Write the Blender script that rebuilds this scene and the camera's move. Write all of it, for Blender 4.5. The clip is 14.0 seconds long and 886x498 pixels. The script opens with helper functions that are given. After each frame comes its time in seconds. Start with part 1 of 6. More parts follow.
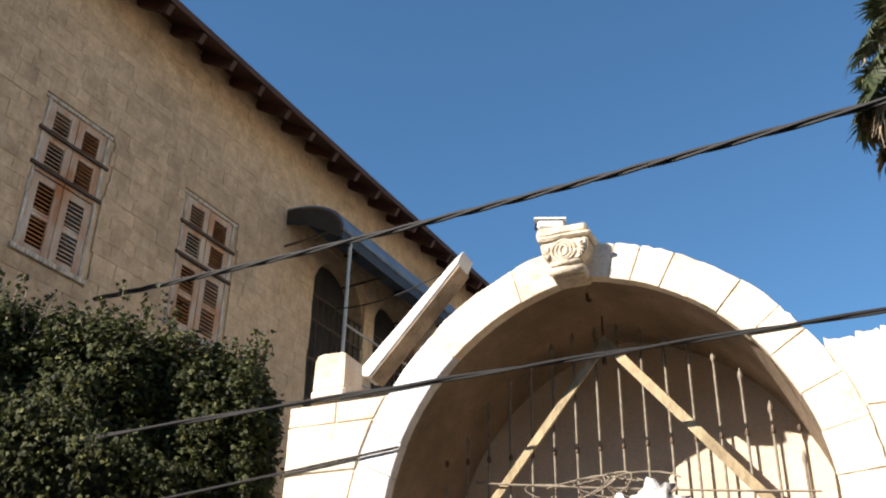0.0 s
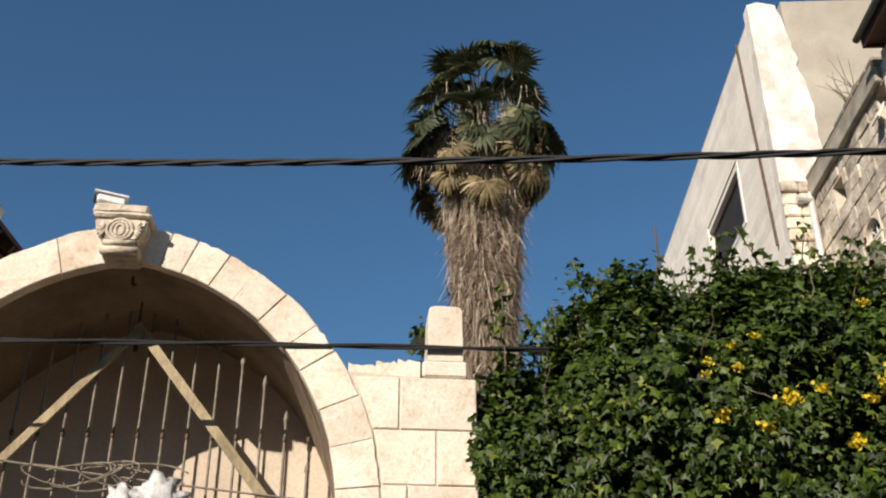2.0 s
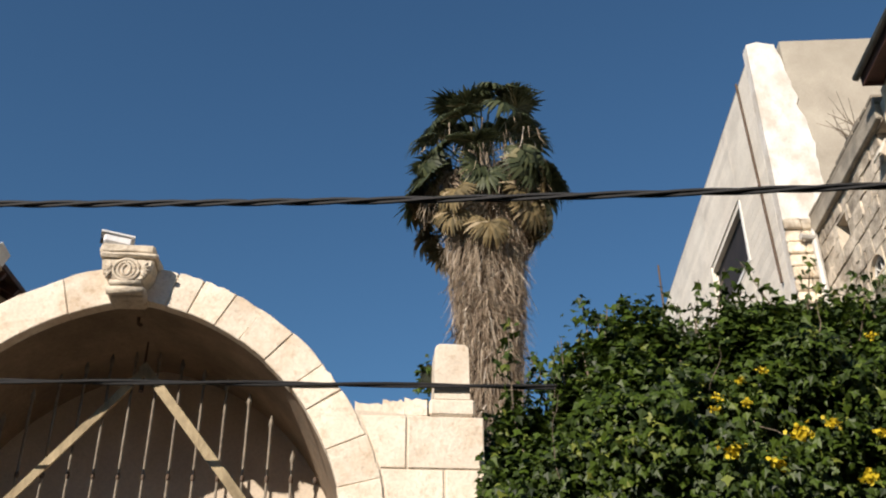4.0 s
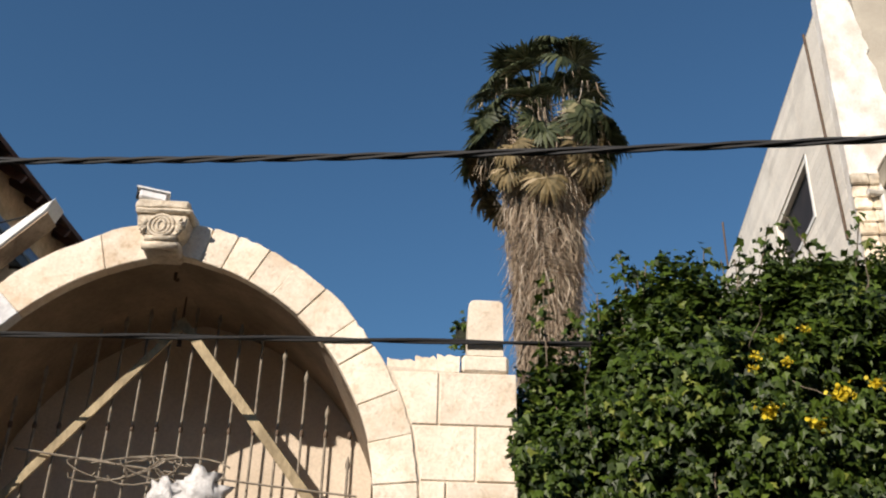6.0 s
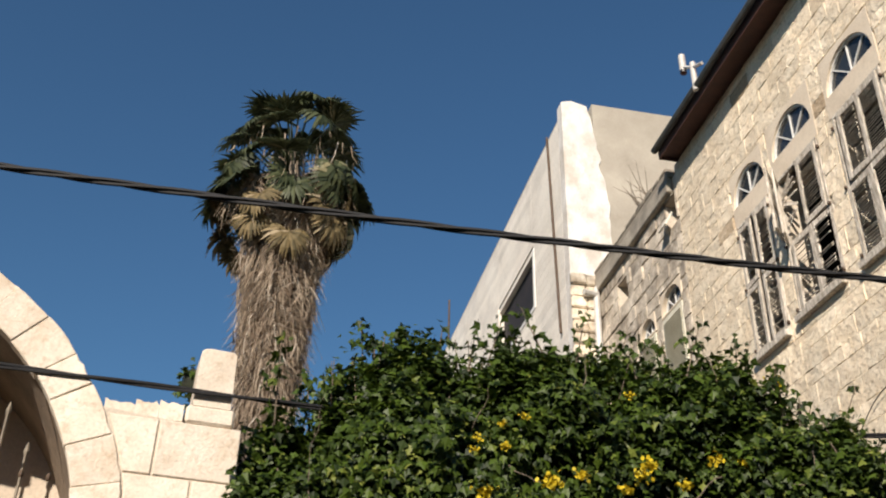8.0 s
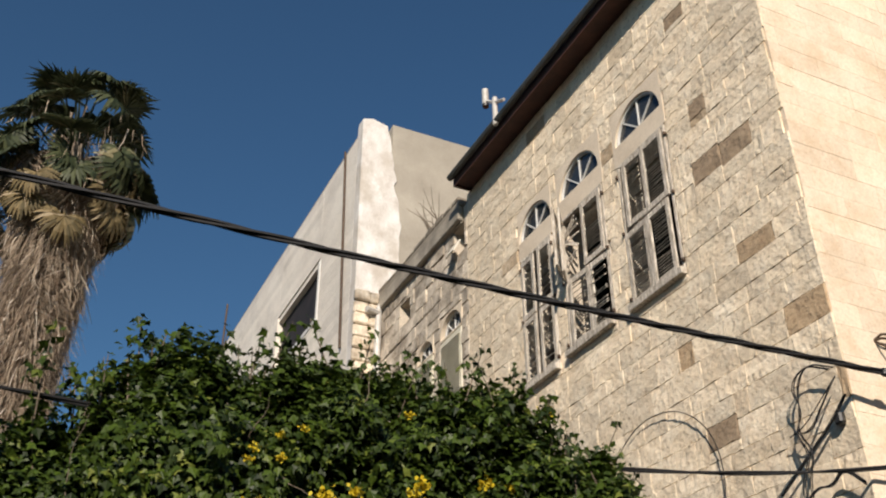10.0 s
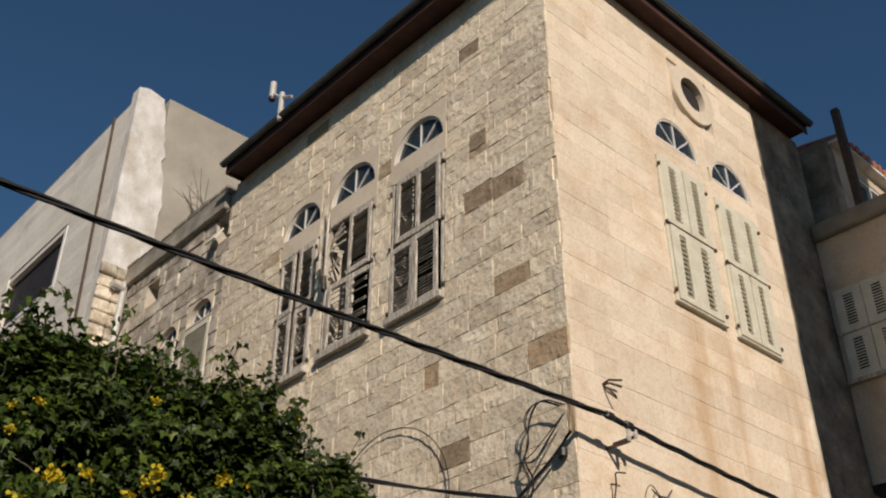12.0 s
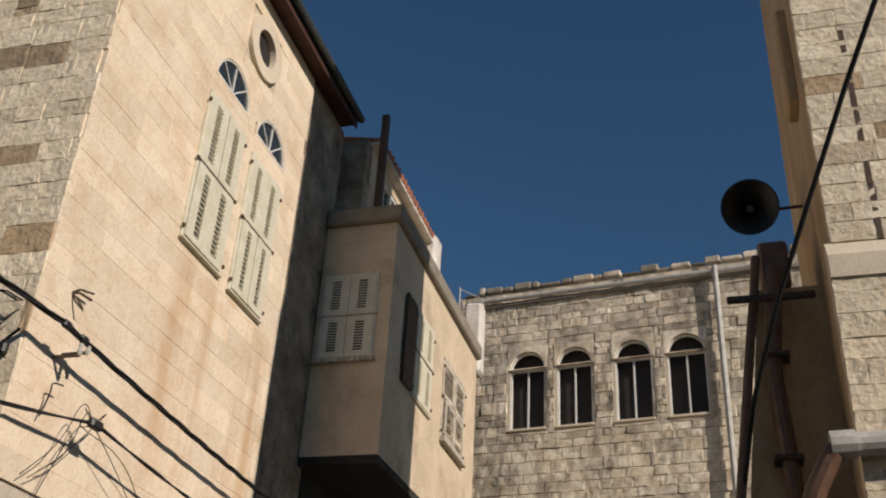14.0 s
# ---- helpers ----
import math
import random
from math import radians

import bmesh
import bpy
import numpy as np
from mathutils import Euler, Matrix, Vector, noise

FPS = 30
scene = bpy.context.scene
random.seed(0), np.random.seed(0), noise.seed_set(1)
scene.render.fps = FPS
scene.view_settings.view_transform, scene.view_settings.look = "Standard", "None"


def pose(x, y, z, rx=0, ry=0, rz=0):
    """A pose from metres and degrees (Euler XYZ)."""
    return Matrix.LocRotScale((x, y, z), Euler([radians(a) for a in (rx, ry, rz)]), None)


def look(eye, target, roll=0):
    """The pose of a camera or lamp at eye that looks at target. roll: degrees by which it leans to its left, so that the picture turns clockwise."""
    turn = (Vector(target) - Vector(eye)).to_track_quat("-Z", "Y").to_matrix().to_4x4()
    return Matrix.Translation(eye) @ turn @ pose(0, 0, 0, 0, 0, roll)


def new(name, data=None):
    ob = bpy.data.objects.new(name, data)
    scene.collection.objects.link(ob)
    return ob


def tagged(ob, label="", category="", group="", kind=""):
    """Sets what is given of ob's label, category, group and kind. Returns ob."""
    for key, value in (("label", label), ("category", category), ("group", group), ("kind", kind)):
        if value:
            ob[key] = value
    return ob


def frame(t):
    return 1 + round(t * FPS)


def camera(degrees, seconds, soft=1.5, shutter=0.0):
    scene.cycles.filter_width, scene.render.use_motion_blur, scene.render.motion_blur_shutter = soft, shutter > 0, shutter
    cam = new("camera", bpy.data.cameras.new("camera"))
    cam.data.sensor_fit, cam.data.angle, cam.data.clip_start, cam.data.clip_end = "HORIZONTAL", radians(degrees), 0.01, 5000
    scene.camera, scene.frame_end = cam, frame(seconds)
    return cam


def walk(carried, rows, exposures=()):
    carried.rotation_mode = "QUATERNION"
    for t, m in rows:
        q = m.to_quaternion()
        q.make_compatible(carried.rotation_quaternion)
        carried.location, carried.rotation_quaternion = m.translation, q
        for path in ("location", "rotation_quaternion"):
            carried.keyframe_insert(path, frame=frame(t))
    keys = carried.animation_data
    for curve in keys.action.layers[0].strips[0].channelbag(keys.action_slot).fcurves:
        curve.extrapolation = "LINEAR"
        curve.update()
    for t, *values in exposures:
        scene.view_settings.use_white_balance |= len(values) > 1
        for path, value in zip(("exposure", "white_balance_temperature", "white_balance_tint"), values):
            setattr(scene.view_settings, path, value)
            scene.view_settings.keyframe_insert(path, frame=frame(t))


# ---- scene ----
cam = camera(47.95, 14.0, soft=2.1)
PATH = [
    (0.0, pose(0.143, 0.217, 1.543, 118.40, -1.23, 23.52)),
    (0.5, pose(0.194, 0.231, 1.547, 118.64, -1.10, 15.70)),
    (1.0, pose(0.089, 0.175, 1.537, 118.37, -1.45, 8.35)),
    (1.5, pose(0.005, 0.096, 1.566, 117.76, -0.86, 1.44)),
    (2.0, pose(-0.017, 0.045, 1.601, 117.76, 0.15, -5.69)),
    (4.5, pose(-0.037, 0.066, 1.570, 120.40, 0.69, -4.96)),
    (5.0, pose(0.054, 0.139, 1.573, 119.05, -0.17, -2.52)),
    (5.5, pose(0.146, 0.149, 1.591, 117.96, -1.24, -0.18)),
    (6.0, pose(0.198, 0.136, 1.610, 117.69, -1.33, -1.98)),
    (6.5, pose(0.163, 0.118, 1.630, 118.70, -1.12, -6.96)),
    (7.0, pose(0.127, 0.110, 1.644, 119.61, -0.54, -9.51)),
    (7.5, pose(0.103, 0.123, 1.643, 120.59, -1.34, -14.28)),
    (8.0, pose(0.073, 0.160, 1.642, 121.31, -1.13, -19.54)),
    (10.5, pose(-0.051, 0.252, 1.654, 122.32, 0.08, -37.57)),
    (11.0, pose(-0.134, 0.267, 1.635, 122.37, 0.08, -42.58)),
    (11.5, pose(-0.147, 0.263, 1.648, 122.31, 0.82, -46.06)),
    (12.0, pose(-0.140, 0.293, 1.631, 122.50, -0.11, -50.02)),
    (12.5, pose(-0.138, 0.286, 1.610, 122.34, -2.52, -56.30)),
    (13.0, pose(-0.102, 0.234, 1.608, 122.15, -3.46, -65.33)),
    (13.5, pose(0.018, 0.161, 1.593, 121.95, -3.15, -74.48)),
    (14.0, pose(0.054, 0.144, 1.595, 120.38, -2.96, -82.65)),
]
walk(cam, PATH, exposures=[(0.0, 1.33), (0.5, 0.95), (1.0, 0.66), (1.5, 0.50), (5.0, 0.51), (7.5, 0.53), (8.0, 0.50), (10.5, 0.06), (11.0, -0.10), (12.0, -0.29), (12.5, -0.37), (13.5, -0.39), (14.0, -0.28)])

# ---- sky and sun ----
SUN = Vector((-0.73, -1.0, 0.637)).normalized()      # towards the sun
world = bpy.data.worlds.new("world")
scene.world = world
world.use_nodes = True
wn, wl = world.node_tree.nodes, world.node_tree.links
sky = wn.new("ShaderNodeTexSky")
sky.sky_type = "NISHITA"
sky.sun_disc = False
sky.sun_elevation = math.asin(SUN.z)
sky.sun_rotation = math.atan2(SUN.x, SUN.y)
sky.altitude = 300
sky.air_density, sky.dust_density, sky.ozone_density = 1.25, 0.1, 2.2
wn["Background"].inputs["Strength"].default_value = 0.051
deep = wn.new("ShaderNodeMix")                      # a deep, clear blue
deep.data_type, deep.blend_type = "RGBA", "MULTIPLY"
deep.inputs[0].default_value = 1.0
deep.inputs[7].default_value = (0.67, 1.0, 1.23, 1)
wl.new(sky.outputs["Color"], deep.inputs[6])
wl.new(deep.outputs[2], wn["Background"].inputs["Color"])
sun = new("sun", bpy.data.lights.new("sun", "SUN"))
sun.data.energy, sun.data.angle, sun.data.color = 5.0, radians(0.53), (1.0, 0.88, 0.76)
sun.matrix_world = look(SUN * 60, (0, 0, 0))


# ---- materials ----
def material(name, colours, scale=3.0, rough=0.85, bump=0.3, fine=40.0, metal=0.0, vary=0.0, stain=None, stain_scale=0.7,
             stain_amount=0.5, stretch=(1, 1, 1), island=False, bump_size=0.02, coords="Object", streak=None, odd=0.0, pits=0.0, blotch=None):
    """Two noises mix the colours; vary shifts brightness from piece to piece; stain is a third colour in patches."""
    mat = bpy.data.materials.new(name)
    mat.use_nodes = True
    n, l = mat.node_tree.nodes, mat.node_tree.links
    bsdf = n["Principled BSDF"]
    tex = n.new("ShaderNodeTexCoord")
    geo = n.new("ShaderNodeNewGeometry")
    mapping = n.new("ShaderNodeMapping")
    mapping.inputs["Scale"].default_value = stretch
    l.new(geo.outputs["Position"] if coords == "World" else tex.outputs["Object"], mapping.inputs["Vector"])

    def noise_at(size, detail=6.0, roughness=0.6):
        node = n.new("ShaderNodeTexNoise")
        node.inputs["Scale"].default_value, node.inputs["Detail"].default_value = size, detail
        node.inputs["Roughness"].default_value = roughness
        l.new(mapping.outputs["Vector"], node.inputs["Vector"])
        return node

    def ramp(source, a, b, lo, hi):
        node = n.new("ShaderNodeValToRGB")
        node.color_ramp.elements[0].position, node.color_ramp.elements[1].position = lo, hi
        node.color_ramp.elements[0].color, node.color_ramp.elements[1].color = (*a, 1), (*b, 1)
        l.new(source, node.inputs["Fac"])
        return node

    def mix(kind, fac, a, b):
        node = n.new("ShaderNodeMix")
        node.data_type, node.blend_type = "RGBA", kind
        for value, socket in ((fac, node.inputs[0]), (a, node.inputs[6]), (b, node.inputs[7])):
            if isinstance(value, (float, int)):
                socket.default_value = value
            elif isinstance(value, tuple):
                socket.default_value = (*value, 1)
            else:
                l.new(value, socket)
        return node.outputs[2]

    big, small = noise_at(scale), noise_at(fine, 4.0)
    colour = ramp(big.outputs["Fac"], colours[0], colours[1], 0.32, 0.68).outputs["Color"]
    grain = ramp(small.outputs["Fac"], (0.78, 0.78, 0.78), (1.0, 1.0, 1.0), 0.3, 0.62).outputs["Color"]
    colour = mix("MULTIPLY", 0.75, colour, grain)
    if stain:
        patch = ramp(noise_at(stain_scale, 8.0, 0.68).outputs["Fac"], (0, 0, 0), (1, 1, 1), 0.5, 0.68)
        amount = n.new("ShaderNodeMath")
        amount.operation = "MULTIPLY"
        amount.inputs[1].default_value = stain_amount
        l.new(patch.outputs["Color"], amount.inputs[0])
        colour = mix("MIX", amount.outputs[0], colour, stain)
    if streak:
        tall = n.new("ShaderNodeMapping")
        tall.inputs["Scale"].default_value = (2.6, 2.6, 0.16)
        l.new(geo.outputs["Position"], tall.inputs["Vector"])
        run = n.new("ShaderNodeTexNoise")
        run.inputs["Scale"].default_value, run.inputs["Detail"].default_value = 1.0, 5.0
        l.new(tall.outputs["Vector"], run.inputs["Vector"])
        mask = ramp(run.outputs["Fac"], (0, 0, 0), (0.62, 0.62, 0.62), 0.44, 0.66).outputs["Color"]
        split = n.new("ShaderNodeSeparateXYZ")            # rust runs down from the sills
        l.new(geo.outputs["Position"], split.inputs[0])
        for axis, lo, hi in (("Z", 7.80, 7.45), ("Z", 3.6, 5.6), ("X", 9.7, 10.3)):
            reach = n.new("ShaderNodeMapRange")
            reach.inputs["From Min"].default_value, reach.inputs["From Max"].default_value = lo, hi
            l.new(split.outputs[axis], reach.inputs["Value"])
            mask = mix("MULTIPLY", 1.0, mask, reach.outputs["Result"])
        colour = mix("MIX", mask, colour, streak)
    if blotch:
        spots = ramp(noise_at(scale * 2.6, 7.0, 0.7).outputs["Fac"], (0, 0, 0), (0.75, 0.75, 0.75), 0.48, 0.66)
        colour = mix("MIX", spots.outputs["Color"], colour, blotch)
    if pits:
        dark = 1 - pits
        holes = ramp(noise_at(17.0, 9.0, 0.72).outputs["Fac"], (dark, dark * 0.94, dark * 0.88), (1, 1, 1), 0.36, 0.46)
        colour = mix("MULTIPLY", 1.0, colour, holes.outputs["Color"])
    if vary:
        if island:
            chance = geo.outputs["Random Per Island"]
        else:
            chance = n.new("ShaderNodeObjectInfo").outputs["Random"]
        tone = n.new("ShaderNodeMapRange")
        tone.inputs["To Min"].default_value, tone.inputs["To Max"].default_value = 1 - vary, 1 + vary * 0.35
        l.new(chance, tone.inputs["Value"])
        hsv = n.new("ShaderNodeHueSaturation")
        l.new(colour, hsv.inputs["Color"])
        l.new(tone.outputs["Result"], hsv.inputs["Value"])
        colour = hsv.outputs["Color"]
    if odd:
        pick = n.new("ShaderNodeValToRGB")
        pick.color_ramp.elements[0].color, pick.color_ramp.elements[1].color = (0.58, 0.50, 0.42, 1), (1, 1, 1, 1)
        pick.color_ramp.elements[0].position, pick.color_ramp.elements[1].position = odd * 0.5, odd
        wild = n.new("ShaderNodeMath")
        wild.operation = "FRACT"
        times = n.new("ShaderNodeMath")
        times.operation = "MULTIPLY"
        times.inputs[1].default_value = 37.3
        l.new(chance, times.inputs[0])
        l.new(times.outputs[0], wild.inputs[0])
        l.new(wild.outputs[0], pick.inputs["Fac"])
        colour = mix("MULTIPLY", 1.0, colour, pick.outputs["Color"])
    l.new(colour, bsdf.inputs["Base Color"])
    bsdf.inputs["Roughness"].default_value, bsdf.inputs["Metallic"].default_value = rough, metal
    if bump:
        node = n.new("ShaderNodeBump")
        node.inputs["Strength"].default_value, node.inputs["Distance"].default_value = bump, bump_size
        add = n.new("ShaderNodeMath")
        l.new(big.outputs["Fac"], add.inputs[0])
        l.new(small.outputs["Fac"], add.inputs[1])
        l.new(add.outputs[0], node.inputs["Height"])
        l.new(node.outputs["Normal"], bsdf.inputs["Normal"])
    return mat


M_GATE = material("pale_limestone", ((0.68, 0.585, 0.465), (0.85, 0.775, 0.65)), 2.6, 0.8, 0.36, 45, vary=0.14, stain=(0.52, 0.37, 0.225), stain_scale=2.4, stain_amount=0.65, pits=0.18, coords="World")
M_KEY = material("carved_limestone", ((0.50, 0.43, 0.33), (0.70, 0.62, 0.50)), 7.0, 0.9, 0.6, 38, stain=(0.26, 0.22, 0.17), stain_scale=6.0, stain_amount=0.6, pits=0.25, coords="World")
# stained plaster, its base colour darkened to carry the shade inside the arch
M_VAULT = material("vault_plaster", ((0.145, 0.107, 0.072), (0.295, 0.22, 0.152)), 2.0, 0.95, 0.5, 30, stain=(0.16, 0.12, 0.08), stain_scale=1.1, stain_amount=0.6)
M_BACKWALL = material("cream_plaster", ((0.52, 0.43, 0.33), (0.64, 0.55, 0.44)), 1.6, 0.95, 0.25, 40, stain=(0.44, 0.36, 0.27), stain_amount=0.3)
M_MORTAR = material("lime_mortar", ((0.52, 0.45, 0.36), (0.66, 0.58, 0.47)), 6.0, 0.95, 0.5, 60, coords="World")
M_STONE_A = material("weathered_limestone", ((0.87, 0.725, 0.52), (0.95, 0.84, 0.655)), 2.4, 0.9, 0.55, 16, vary=0.20, odd=0.035, pits=0.40, blotch=(0.74, 0.60, 0.43), stain=(0.55, 0.44, 0.31), stain_scale=1.9, stain_amount=0.45, bump_size=0.035, coords="World")
M_STONE_B = material("smooth_ashlar", ((0.78, 0.64, 0.475), (0.87, 0.745, 0.585)), 2.5, 0.85, 0.35, 30, vary=0.12, pits=0.10, stain=(0.62, 0.44, 0.27), stain_scale=1.7, stain_amount=0.6, streak=(0.50, 0.29, 0.13), coords="World")
M_STONE_E = material("grey_limestone", ((0.62, 0.50, 0.35), (0.94, 0.85, 0.70)), 4.2, 0.9, 0.6, 24, vary=0.40, pits=0.35, stain=(0.15, 0.12, 0.095), stain_scale=1.5, stain_amount=0.85, coords="World")
M_STONE_W = material("sooty_grey_limestone", ((0.40, 0.335, 0.255), (0.80, 0.715, 0.585)), 3.0, 0.95, 0.6, 20, vary=0.25, pits=0.4, stain=(0.15, 0.125, 0.10), stain_scale=1.3, stain_amount=0.85, coords="World")
M_STONE_LEFT = material("rubble_limestone", ((0.50, 0.365, 0.23), (0.70, 0.535, 0.36)), 4.5, 0.95, 0.7, 14, vary=0.15, stain=(0.32, 0.25, 0.17), stain_scale=1.0, stain_amount=0.6, coords="World")
M_LINTEL = material("dressed_surround", ((0.66, 0.555, 0.42), (0.78, 0.675, 0.53)), 2.0, 0.85, 0.2, 45, stain=(0.42, 0.34, 0.25), stain_amount=0.35)
M_WHITEWASH = material("whitewash", ((0.56, 0.51, 0.45), (0.84, 0.82, 0.78)), 2.6, 0.9, 0.5, 30, stain=(0.42, 0.36, 0.28), stain_scale=1.1, stain_amount=0.75, stretch=(1, 1, 0.6))
# limewash tinted grey-blue to stand in for the shadow on the ring's lower left
M_SHADEWASH = material("shade_tinted_limewash", ((0.54, 0.55, 0.56), (0.74, 0.745, 0.75)), 3.0, 0.9, 0.5, 30, stain=(0.36, 0.34, 0.32), stain_scale=2.2, stain_amount=0.6, coords="World")
M_GREYWALL = material("grey_render", ((0.33, 0.295, 0.24), (0.44, 0.40, 0.33)), 1.2, 0.95, 0.3, 30, stain=(0.30, 0.27, 0.22), stain_amount=0.5)
M_SIDING = material("white_boarding", ((0.78, 0.72, 0.63), (0.86, 0.81, 0.72)), 0.8, 0.8, 0.2, 20, vary=0.12, island=True, stain=(0.45, 0.42, 0.38), stain_scale=0.6, stain_amount=0.5)
M_BAY = material("beige_render", ((0.58, 0.465, 0.335), (0.72, 0.59, 0.435)), 1.4, 0.95, 0.35, 25, stain=(0.34, 0.255, 0.175), stain_scale=1.1, stain_amount=0.65)
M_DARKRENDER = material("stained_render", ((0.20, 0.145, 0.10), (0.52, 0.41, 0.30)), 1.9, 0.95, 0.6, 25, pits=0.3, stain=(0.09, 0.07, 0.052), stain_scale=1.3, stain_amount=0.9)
M_CEMENT = material("stained_cement", ((0.24, 0.215, 0.175), (0.46, 0.41, 0.33)), 2.4, 0.95, 0.5, 28, stain=(0.17, 0.15, 0.12), stain_scale=1.8, stain_amount=0.6)
M_COPING = material("cement_coping", ((0.22, 0.19, 0.15), (0.32, 0.28, 0.22)), 3.0, 0.95, 0.4, 30)
M_EAVE = material("red_brown_boards", ((0.045, 0.017, 0.011), (0.085, 0.032, 0.02)), 4.0, 0.7, 0.2, 30, stretch=(1, 1, 4))
M_GUTTER = material("aged_gutter", ((0.045, 0.05, 0.045), (0.09, 0.09, 0.08)), 5.0, 0.6, 0.2, 40, metal=0.3)
M_TILE = material("clay_roof_tile", ((0.34, 0.12, 0.06), (0.46, 0.20, 0.11)), 3.0, 0.85, 0.3, 30, vary=0.2, island=True)
M_OLDWOOD = material("weathered_wood", ((0.30, 0.25, 0.19), (0.86, 0.79, 0.68)), 9.0, 0.9, 0.6, 40, stretch=(3, 3, 0.6), vary=0.15)
M_CREAMWOOD = material("cream_shutter_paint", ((0.64, 0.60, 0.46), (0.74, 0.70, 0.57)), 4.0, 0.6, 0.2, 40, stain=(0.48, 0.40, 0.28), stain_scale=3.0, stain_amount=0.4)
M_GREYSHUT = material("dusty_shutter_paint", ((0.62, 0.58, 0.48), (0.74, 0.70, 0.60)), 4.0, 0.7, 0.2, 40)
M_RUSTSHUT = material("peeling_shutter_paint", ((0.40, 0.17, 0.06), (0.58, 0.52, 0.43)), 3.4, 0.8, 0.3, 30, stretch=(1, 1, 0.35))
M_RUSTBOARD = material("bared_orange_wood", ((0.30, 0.10, 0.03), (0.52, 0.22, 0.08)), 3.0, 0.85, 0.3, 30, stretch=(1, 1, 0.4), vary=0.35)
M_OCHRE = material("ochre_render", ((0.46, 0.315, 0.17), (0.66, 0.49, 0.295)), 1.7, 0.95, 0.4, 25, stain=(0.26, 0.17, 0.10), stain_scale=1.3, stain_amount=0.6, stretch=(1, 1, 0.4))
M_DARKSTONE = material("sooty_limestone", ((0.27, 0.20, 0.13), (0.44, 0.33, 0.22)), 5.0, 0.95, 0.6, 22, pits=0.45, vary=0.2, coords="World")
M_WHITEPAINT = material("white_frame_paint", ((0.70, 0.69, 0.65), (0.82, 0.81, 0.78)), 6.0, 0.5, 0.1, 40)
M_IRON = material("rusty_iron", ((0.055, 0.035, 0.025), (0.13, 0.085, 0.055)), 20.0, 0.7, 0.3, 80, metal=0.3)
M_BAR = material("galvanised_bar", ((0.13, 0.105, 0.08), (0.27, 0.23, 0.175)), 18.0, 0.75, 0.2, 80, metal=0.0)
M_PLANK = material("bare_plank", ((0.20, 0.155, 0.09), (0.42, 0.34, 0.21)), 9.0, 0.85, 0.4, 40, stretch=(1, 1, 0.5))
M_CABLE = material("black_cable", ((0.004, 0.004, 0.005), (0.010, 0.010, 0.011)), 20.0, 0.75, 0.1, 60)
M_PVC = material("grey_pipe", ((0.42, 0.40, 0.36), (0.60, 0.58, 0.54)), 6.0, 0.5, 0.1, 40)
M_BROWNPIPE = material("brown_painted_pipe", ((0.10, 0.05, 0.03), (0.18, 0.10, 0.06)), 6.0, 0.5, 0.1, 40)
M_CCTV = material("white_plastic", ((0.72, 0.72, 0.72), (0.80, 0.80, 0.80)), 6.0, 0.35, 0.0, 40)
M_LITTER = material("dirty_plastic_film", ((0.42, 0.41, 0.40), (0.66, 0.66, 0.66)), 14.0, 0.5, 0.4, 40)
M_BLACK = material("black_plastic", ((0.012, 0.012, 0.012), (0.03, 0.03, 0.03)), 6.0, 0.45, 0.0, 40)
# near-black colour that stands in for shade in rooms, recesses and gaps
M_UNLIT = material("unlit_dark", ((0.02, 0.018, 0.016), (0.05, 0.045, 0.04)), 2.0, 0.95, 0.0, 20)
M_CANOPY = material("blue_sheet", ((0.10, 0.14, 0.20), (0.20, 0.26, 0.34)), 2.0, 0.35, 0.1, 30)
M_MARBLE = material("white_slab", ((0.62, 0.62, 0.61), (0.76, 0.76, 0.74)), 3.0, 0.6, 0.1, 30)
M_GROUND = material("street_paving", ((0.07, 0.06, 0.05), (0.13, 0.11, 0.085)), 0.8, 0.9, 0.4, 12, coords="World")


def leaf_material(name, dark, light, back, rough=0.5):
    mat = bpy.data.materials.new(name)
    mat.use_nodes = True
    n, l = mat.node_tree.nodes, mat.node_tree.links
    bsdf = n["Principled BSDF"]
    geo = n.new("ShaderNodeNewGeometry")
    r = n.new("ShaderNodeValToRGB")
    r.color_ramp.elements[0].color, r.color_ramp.elements[1].color = (*dark, 1), (*light, 1)
    e = r.color_ramp.elements.new(0.93)
    e.color = (*light, 1)
    r.color_ramp.elements[2].color = (*back, 1)
    l.new(geo.outputs["Random Per Island"], r.inputs["Fac"])
    l.new(r.outputs["Color"], bsdf.inputs["Base Color"])
    bsdf.inputs["Roughness"].default_value = rough
    bsdf.inputs["Specular IOR Level"].default_value = 0.3
    thin = n.new("ShaderNodeBsdfTranslucent")
    l.new(r.outputs["Color"], thin.inputs["Color"])
    both = n.new("ShaderNodeMixShader")
    both.inputs["Fac"].default_value = 0.18
    l.new(bsdf.outputs[0], both.inputs[1])
    l.new(thin.outputs[0], both.inputs[2])
    l.new(both.outputs[0], n["Material Output"].inputs["Surface"])
    return mat


M_LEAF = leaf_material("ivy_leaf", (0.008, 0.018, 0.003), (0.060, 0.098, 0.010), (0.165, 0.19, 0.035), 0.5)
M_LEAF_DIM = leaf_material("shrub_leaf", (0.009, 0.013, 0.003), (0.056, 0.066, 0.014), (0.14, 0.14, 0.04), 0.7)
M_FLOWER = leaf_material("yellow_petal", (0.46, 0.34, 0.01), (0.66, 0.52, 0.03), (0.60, 0.52, 0.10), 0.8)
M_PALM = leaf_material("palm_frond", (0.024, 0.034, 0.015), (0.082, 0.094, 0.042), (0.25, 0.22, 0.12), 0.55)
